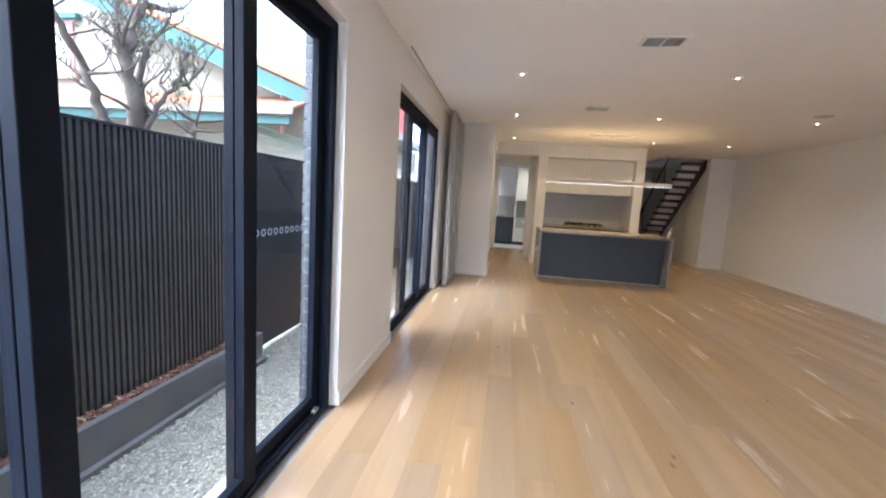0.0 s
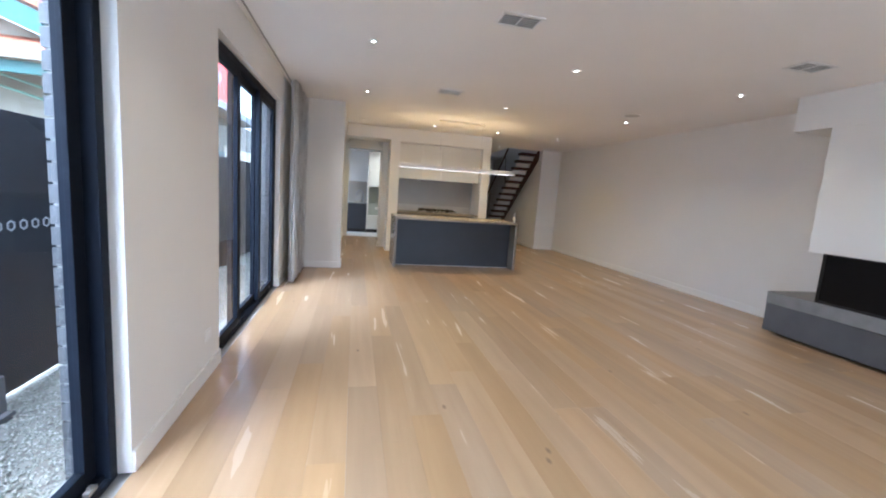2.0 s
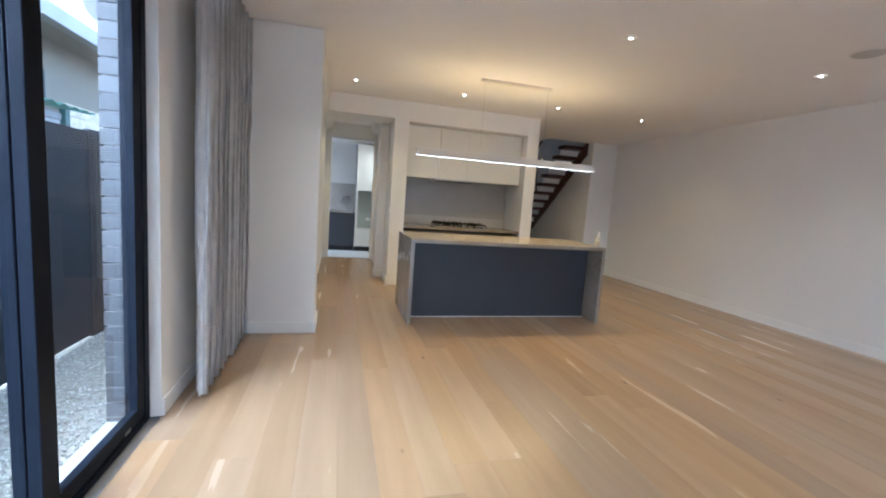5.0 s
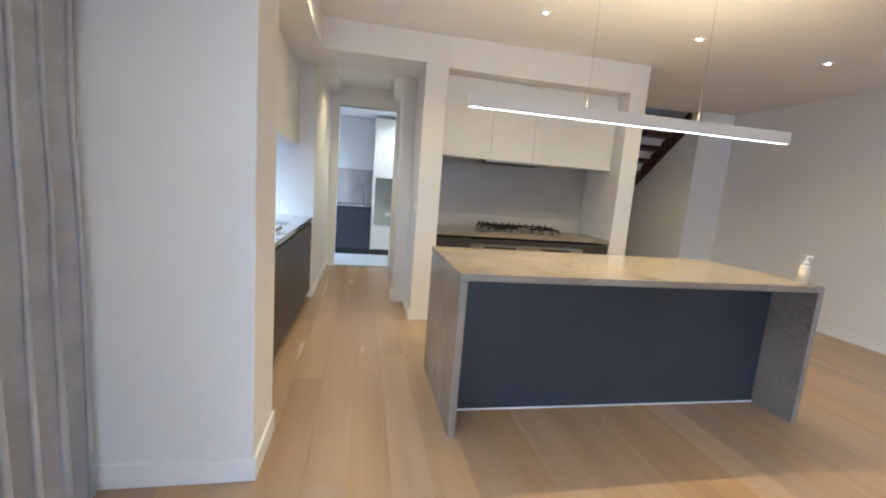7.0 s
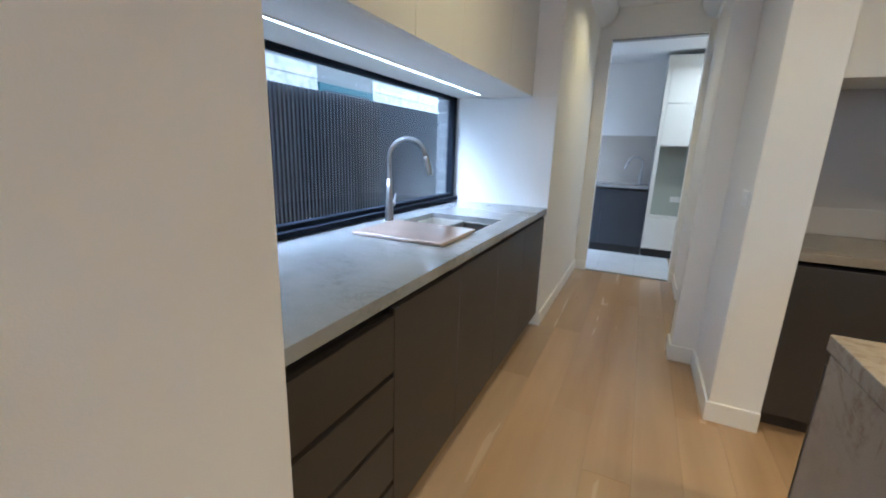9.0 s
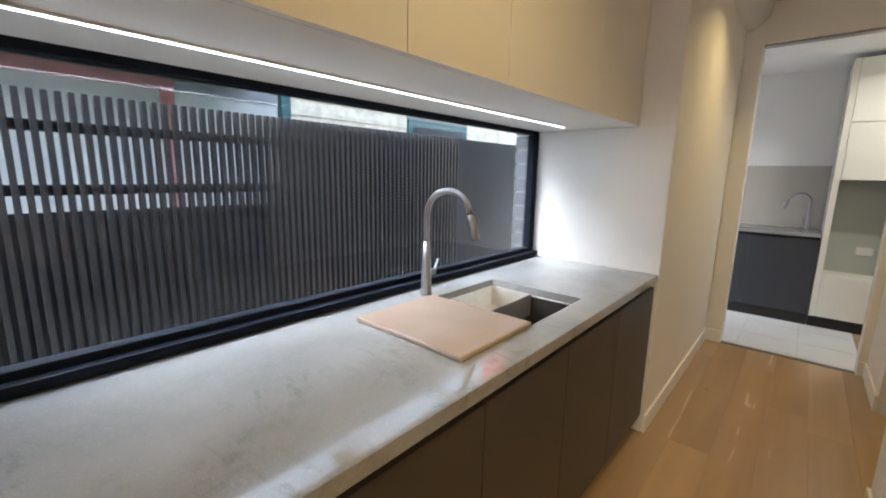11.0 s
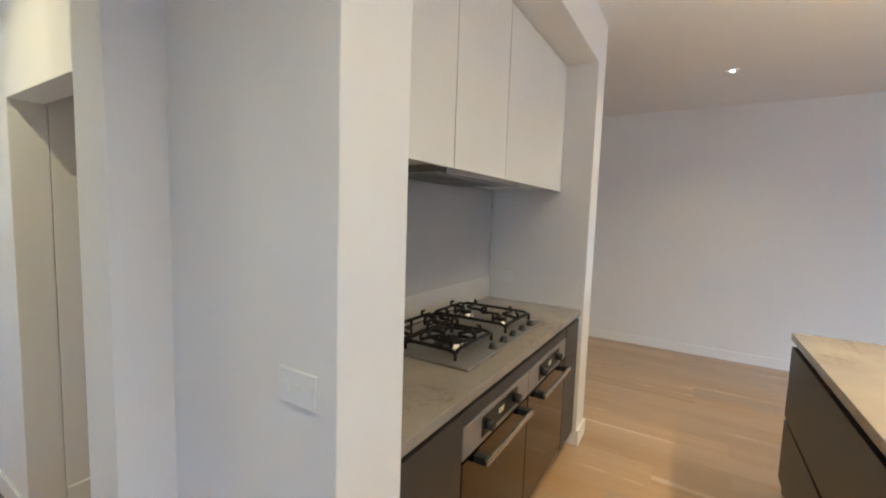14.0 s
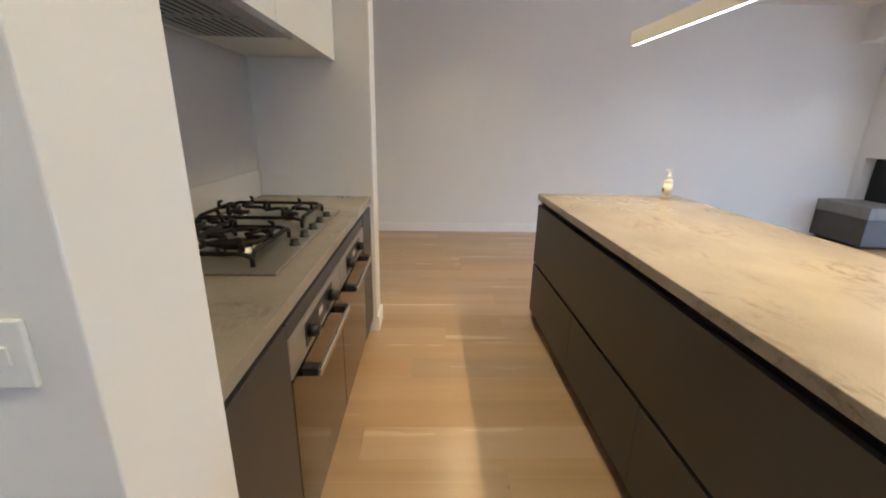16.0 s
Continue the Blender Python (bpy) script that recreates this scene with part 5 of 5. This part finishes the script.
BRICKS = {}
b = brick_wall("wall_brick_mid", W1[1] + 0.01, W2[0], GZ, 2.6)
brick_run(b, BRICKS, W1[1] + 0.01, W1[1] + 0.35, GZ + 0.02, 2.5)
b = brick_wall("wall_brick_far", W2[1] + 0.01, 7.08, GZ, 2.6)
brick_run(b, BRICKS, W2[1] + 0.01, W2[1] + 0.35, GZ + 0.02, 2.5)
b = brick_wall("wall_brick_kitchen", 9.565, 11.3, GZ, 2.6)
brick_run(b, BRICKS, 9.565, 9.9, GZ + 0.02, 2.5)
struct("wall_brick_rest", boxes(((BX, Y0, GZ), (OX - 0.003, W1[0] - 0.01, 2.6)), ((BX, W1[0], HEAD + 0.02), (OX - 0.003, W1[1], 2.9)), ((BX, W2[0], HEAD + 0.02), (OX - 0.003, W2[1], 2.9)),
                                ((BX, 7.08, GZ), (OX - 0.003, 9.565, KW[2] - 0.04)), ((BX, 7.08, KW[3] + 0.05), (OX - 0.003, 9.565, 2.9))), M_BRICK, "grey brick outer wall around the windows")

# ---- neighbouring house ----
NY, NXR = 6.1, -3.4
house = thing("neighbour_house", (-6.5, 8.0, GZ), "cream rendered neighbouring house with teal barge boards", "house")
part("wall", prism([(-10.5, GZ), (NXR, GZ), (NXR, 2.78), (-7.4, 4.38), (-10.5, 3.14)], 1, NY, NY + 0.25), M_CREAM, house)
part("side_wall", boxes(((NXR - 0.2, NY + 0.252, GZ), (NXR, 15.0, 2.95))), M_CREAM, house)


def sloped(x0, z0, x1, z1, y0, y1, t):
    return prism([(x0, z0), (x1, z1), (x1, z1 - t), (x0, z0 - t)], 1, y0, y1)


part("barge_board", sloped(-7.4, 4.64, NXR + 0.45, 2.87, NY - 0.36, NY - 0.32, 0.26), M_TEAL, house, "teal painted barge board")
part("eave_lining", sloped(-7.4, 4.46, NXR + 0.3, 2.80, NY - 0.32, NY - 0.001, 0.03), M_TEAL, house, "teal eave lining")
roof = part("roof", sloped(-7.4, 4.75, NXR + 0.5, 2.97, NY - 0.40, 13.6, 0.08), M_TERRA, house, "terracotta tiled roof")
part("gutter", boxes(((NXR + 0.42, NY - 0.4, 2.86), (NXR + 0.56, 13.6, 3.03)), bev=0.01), M_ROOFEDGE, house, "grey metal gutter")
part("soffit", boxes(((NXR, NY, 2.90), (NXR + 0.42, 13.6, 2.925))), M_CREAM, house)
win = part("window", boxes(((-8.55, NY - 0.03, 3.20), (-7.93, NY - 0.001, 4.16))), M_PINK, house, "narrow window with pink frame")
part("pane", boxes(((-8.47, NY - 0.036, 3.29), (-8.01, NY - 0.031, 4.08))), M_CURTWIN, win)
part("sill", boxes(((-8.62, NY - 0.08, 3.13), (-7.86, NY - 0.001, 3.20)), bev=0.006), M_CREAM, win)
part("window_hood", boxes(((-8.7, NY - 0.12, 4.17), (-7.75, NY - 0.001, 4.27)), bev=0.01), M_TEAL, house, "teal window hood")
# lean-to awning of terracotta tiles
for k in range(20):
    x = -9.9 + k * 0.335
    part("awning_tile", prism([(NY - 0.75, 2.58), (NY - 0.01, 2.88), (NY - 0.01, 2.92), (NY - 0.75, 2.62)], 0, x, x + 0.325), M_TERRA, house)
part("awning_fascia", boxes(((-10.0, NY - 0.79, 2.50), (-3.2, NY - 0.755, 2.60)), bev=0.005), M_CREAM, house)
part("awning_beam", boxes(((-10.0, NY - 0.70, 2.36), (-3.3, NY - 0.64, 2.49)), bev=0.005), M_TEAL, house, "teal beam under the awning")
part("vent_pipe", tube([(-3.74, NY - 0.12, 2.3), (-3.74, NY - 0.12, 4.7)], 0.035, 10), M_PINK, house, "faded pink vent pipe")
for dz in (0.0, 0.14):
    part("drain_pipe", tube([(-4.7, NY - 0.10, 2.42 + dz), (-3.25, NY - 0.10, 2.02 + dz)], 0.014, 10), M_GREENPIPE, house, "light green sloping pipe")
# side wall: weatherboards, windows and posts seen from the kitchen
for k in range(9):
    z = 0.9 + k * 0.145
    for a, b in ((9.29, 10.78), (11.95, 14.9)):
        part("weatherboard", prism([(NXR + 0.002, z), (NXR + 0.022, z), (NXR + 0.008, z + 0.15), (NXR + 0.002, z + 0.15)], 1, a, b), M_BOARDS, house)
for y in (9.19,):
    part("post", boxes(((NXR + 0.0, y, GZ), (NXR + 0.07, y + 0.09, 2.12)), bev=0.004), M_TEAL, house, "dark green post")
for ya, yb in ((6.9, 8.36), (8.30, 9.18)):
    ye = yb - 0.09 if ya < 7 else yb
    win = part("window", boxes(((NXR + 0.001, ya, 0.85), (NXR + 0.04, ya + 0.09, 2.05)), ((NXR + 0.001, ye, 0.85), (NXR + 0.04, yb, 2.05)), ((NXR + 0.001, ya + 0.09, 1.97), (NXR + 0.04, ye, 2.05)), ((NXR + 0.001, ya + 0.09, 0.85), (NXR + 0.04, ye, 0.93)), bev=0.004) if ya < 7 else
               boxes(((NXR + 0.001, 8.362, 1.97), (NXR + 0.03, yb, 2.05)), ((NXR + 0.001, 8.362, 0.85), (NXR + 0.03, yb, 0.93)), bev=0.004), M_PINK if ya < 7 else M_ROOFEDGE, house, "window with faded pink frame" if ya < 7 else "window with a grey frame")
    part("pane", boxes(((NXR + 0.002, ya + 0.09 if ya < 7 else 8.362, 0.93), (NXR + 0.012, ye, 1.97))), M_CURTWIN, win, "pale blind behind glass")
win = part("window", boxes(((NXR + 0.001, 10.80, 0.9), (NXR + 0.03, 11.93, 2.03)), bev=0.004), M_TEAL, house, "dark green framed window")
part("pane", boxes(((NXR + 0.0305, 10.88, 0.98), (NXR + 0.036, 11.85, 1.95))), M_DKWIN, win)
part("high_window", boxes(((NXR + 0.001, 6.6, 2.12), (NXR + 0.03, 8.9, 2.5)), bev=0.004), M_DKWIN, house, "dark strip window under the eave")
bm = bmesh.new()
n = 60
lo = [bm.verts.new((NXR + 0.01 + 0.0, 6.4 + 2.5 * k / n, 2.115 + 0.018 * math.sin(k * 1.3))) for k in range(n + 1)]
hi = [bm.verts.new((NXR + 0.55, 6.4 + 2.5 * k / n, 2.04 + 0.018 * math.sin(k * 1.3))) for k in range(n + 1)]
for k in range(n):
    bm.faces.new((lo[k], lo[k + 1], hi[k + 1], hi[k]))
bmesh.ops.solidify(bm, geom=bm.faces[:], thickness=0.004)
part("corrugated_awning", bm, M_GREENPIPE, house, "pale green corrugated awning")
part("conduit", tube([(NXR + 0.05, 6.6, 2.14), (NXR + 0.05, 9.3, 2.15)], 0.014, 8), M_GREENPIPE, house)

single("red_extension", boxes(((-4.2, 13.7, GZ), (-3.75, 14.6, 6.2)), bev=0.02), M_RED, (-4.5, 15.5, GZ), "red painted tall wall behind the neighbouring roof", "building")

ob = thing("satellite_dish", (NXR + 0.3, 9.95, 3.0), "grey satellite dish on a bent pole at the roof edge", "satellite dish")
part("pole", tube([(NXR + 0.30, 9.98, 2.97), (NXR + 0.30, 9.94, 3.25), (NXR + 0.28, 9.82, 3.46)], 0.018, 10), M_DISH, ob)
bm = bmesh.new()
rings = []
for j in range(6):
    r = 0.32 * j / 5
    rings.append([bm.verts.new((0.85 * r * math.cos(a), r * math.sin(a), 0.28 * r * r / 0.32)) for a in [2 * math.pi * k / 24 for k in range(24)]] if j else [bm.verts.new((0, 0, 0))])
for k in range(24):
    bm.faces.new((rings[0][0], rings[1][k], rings[1][(k + 1) % 24]))
for r0, r1 in zip(rings[1:], rings[2:]):
    for k in range(24):
        bm.faces.new((r0[k], r1[k], r1[(k + 1) % 24], r0[(k + 1) % 24]))
bmesh.ops.solidify(bm, geom=bm.faces[:], thickness=0.008)
m = Matrix.Translation((NXR + 0.28, 9.76, 3.50)) @ Euler((radians(62), 0, radians(38))).to_matrix().to_4x4()
bmesh.ops.transform(bm, matrix=m, verts=bm.verts)
for f in bm.faces:
    f.smooth = True
part("reflector", bm, M_DISH, ob)
part("arm", tube([m @ Vector((0, -0.3, 0.02)), m @ Vector((0, -0.1, 0.38))], 0.012, 8), M_DISH, ob)
part("receiver", tube([m @ Vector((0, -0.11, 0.36)), m @ Vector((0, -0.07, 0.42))], 0.03, 10), M_DISH, ob)


# ---- bare pruned tree over the fence ----
def tree():
    rng = random.Random(5)
    ob = thing("tree", (-3.2, 2.56, GZ), "gnarled bare pruned tree with a few new leaves", "tree")
    bm = bmesh.new()
    tips = []

    def limb(p, d, r, length, depth):
        n = 5
        pts, radii = [p], [r]
        for k in range(n):
            d = (d + Vector((rng.uniform(-.35, .35), rng.uniform(-.35, .35), rng.uniform(-.12, .3)))).normalized()
            p = p + d * length / n
            pts.append(p)
            radii.append(r * (1 - 0.42 * (k + 1) / n) * (1.0 + (0.18 if rng.random() < 0.3 else 0)))
        add_tube(bm, pts, radii, 8 if r > 0.02 else 5)
        if depth == 0:
            tips.append(p)
            return
        for k in range(rng.choice((2, 3, 3))):
            e = (d + Vector((rng.uniform(-1, 1), rng.uniform(-1, 1), rng.uniform(-0.2, 0.9)))).normalized()
            limb(pts[rng.choice((-1, -1, -2, -3))], e, max(0.0028, radii[-1] * rng.uniform(0.45, 0.75)), length * rng.uniform(0.45, 0.75), depth - 1)

    def bough(steps, r0, r1, twigs):
        """A gnarled main stem through a few bends, with twigs along its upper part."""
        pts, radii = [], []
        for (a, b) in zip(steps, steps[1:]):
            a, b = Vector(a), Vector(b)
            for k in range(4):
                pts.append(a.lerp(b, k / 4) + Vector((rng.uniform(-.02, .02), rng.uniform(-.02, .02), 0)))
        pts.append(Vector(steps[-1]))
        for k in range(len(pts)):
            u = k / (len(pts) - 1)
            radii.append(0.9 * (r0 + (r1 - r0) * u) * rng.uniform(0.88, 1.2))
        add_tube(bm, pts, radii, 10)
        for k in range(int(twigs * 1.7)):
            q = rng.randrange(len(pts) // 2, len(pts)) if steps[0][2] < 0.5 else rng.randrange(1, len(pts))
            e = Vector((rng.uniform(-.9, .9), rng.uniform(-1, 1), rng.uniform(0.0, 1.0))).normalized()
            limb(pts[q], e, rng.uniform(0.008, 0.018), rng.uniform(0.20, 0.40), 3)

    cx, cy = -3.2, 2.56
    bough([(cx, cy, GZ), (cx, cy, 1.2), (cx, cy, 1.8), (cx + .03, cy - .02, 2.12), (cx, cy - .10, 2.43), (cx, cy - .17, 2.58)], 0.085, 0.045, 10)
    bough([(cx, cy - .06, 2.45), (cx, cy + .04, 2.70), (cx, cy + .12, 2.95), (cx, cy + .16, 3.25)], 0.048, 0.036, 3)
    bough([(cx, cy + .14, 2.93), (cx + .05, cy + .35, 2.97), (cx + .05, cy + .47, 3.04)], 0.032, 0.020, 1)
    bough([(cx, cy - .02, 1.60), (cx, cy - .30, 1.85), (cx, cy - .41, 2.12), (cx, cy - .44, 2.24), (cx, cy - .60, 2.47), (cx, cy - .78, 2.62)], 0.045, 0.022, 5)
    bough([(cx, cy + .02, 1.70), (cx - .05, cy + .14, 1.90), (cx - .05, cy + .13, 2.40), (cx - .05, cy + .22, 2.62), (cx, cy + .36, 2.80)], 0.050, 0.014, 7)
    bough([(cx, cy + .08, 1.80), (cx + .05, cy + .26, 2.14), (cx + .05, cy + .45, 2.38), (cx + .05, cy + .60, 2.32)], 0.032, 0.012, 6)
    bough([(cx - .3, cy + .85, GZ), (cx - .3, cy + 1.0, 1.5), (cx - .3, cy + 1.05, 1.86), (cx - .3, cy + 1.14, 2.08)], 0.035, 0.012, 7)
    part("trunk", bm, M_BARK, ob)
    bm = bmesh.new()
    for t in tips:
        if rng.random() > (0.22 if t.y > 2.9 and t.z < 2.6 else 0.04):
            continue
        for k in range(rng.randint(4, 9)):
            c = t + Vector((rng.uniform(-.07, .07), rng.uniform(-.07, .07), rng.uniform(-.05, .06)))
            a = Vector((rng.uniform(-1, 1), rng.uniform(-1, 1), rng.uniform(-.3, 1))).normalized()
            s = a.orthogonal().normalized()
            ln = rng.uniform(0.02, 0.045)
            v = [bm.verts.new(c), bm.verts.new(c + a * ln * .5 + s * ln * .25), bm.verts.new(c + a * ln), bm.verts.new(c + a * ln * .5 - s * ln * .25)]
            bm.faces.new(v)
    part("crown", bm, M_LEAF, ob, "sparse young green leaves")


tree()

# ---- floorboards ----
def lay_boards():
    rng = random.Random(21)
    wid, gap = 0.19, 0.0007
    kinds = {}
    x = LX
    while x < RX - 0.01:
        w = min(wid, RX - x)
        y = Y0 + 0.0
        ln = rng.choice((0.8, 1.2, 1.6, 2.0))
        while y < Y1 - 0.01:
            ln2 = min(ln, Y1 - y)
            key = (round(w, 3), round(ln2, 2))
            if key not in kinds:
                kinds[key] = mesh_of("plank", boxes(((-w / 2 + gap / 2, -ln2 / 2 + gap / 2, -0.0215), (w / 2 - gap / 2, ln2 / 2 - gap / 2, 0.0)), bev=0.0), M_OAK)
            o = new("plank", kinds[key])
            o.parent = floor
            o.location = (x + w / 2, y + ln2 / 2, 0)
            y += ln2
            ln = rng.choice((1.6, 2.0, 2.2, 2.4))
        x += wid


lay_boards()
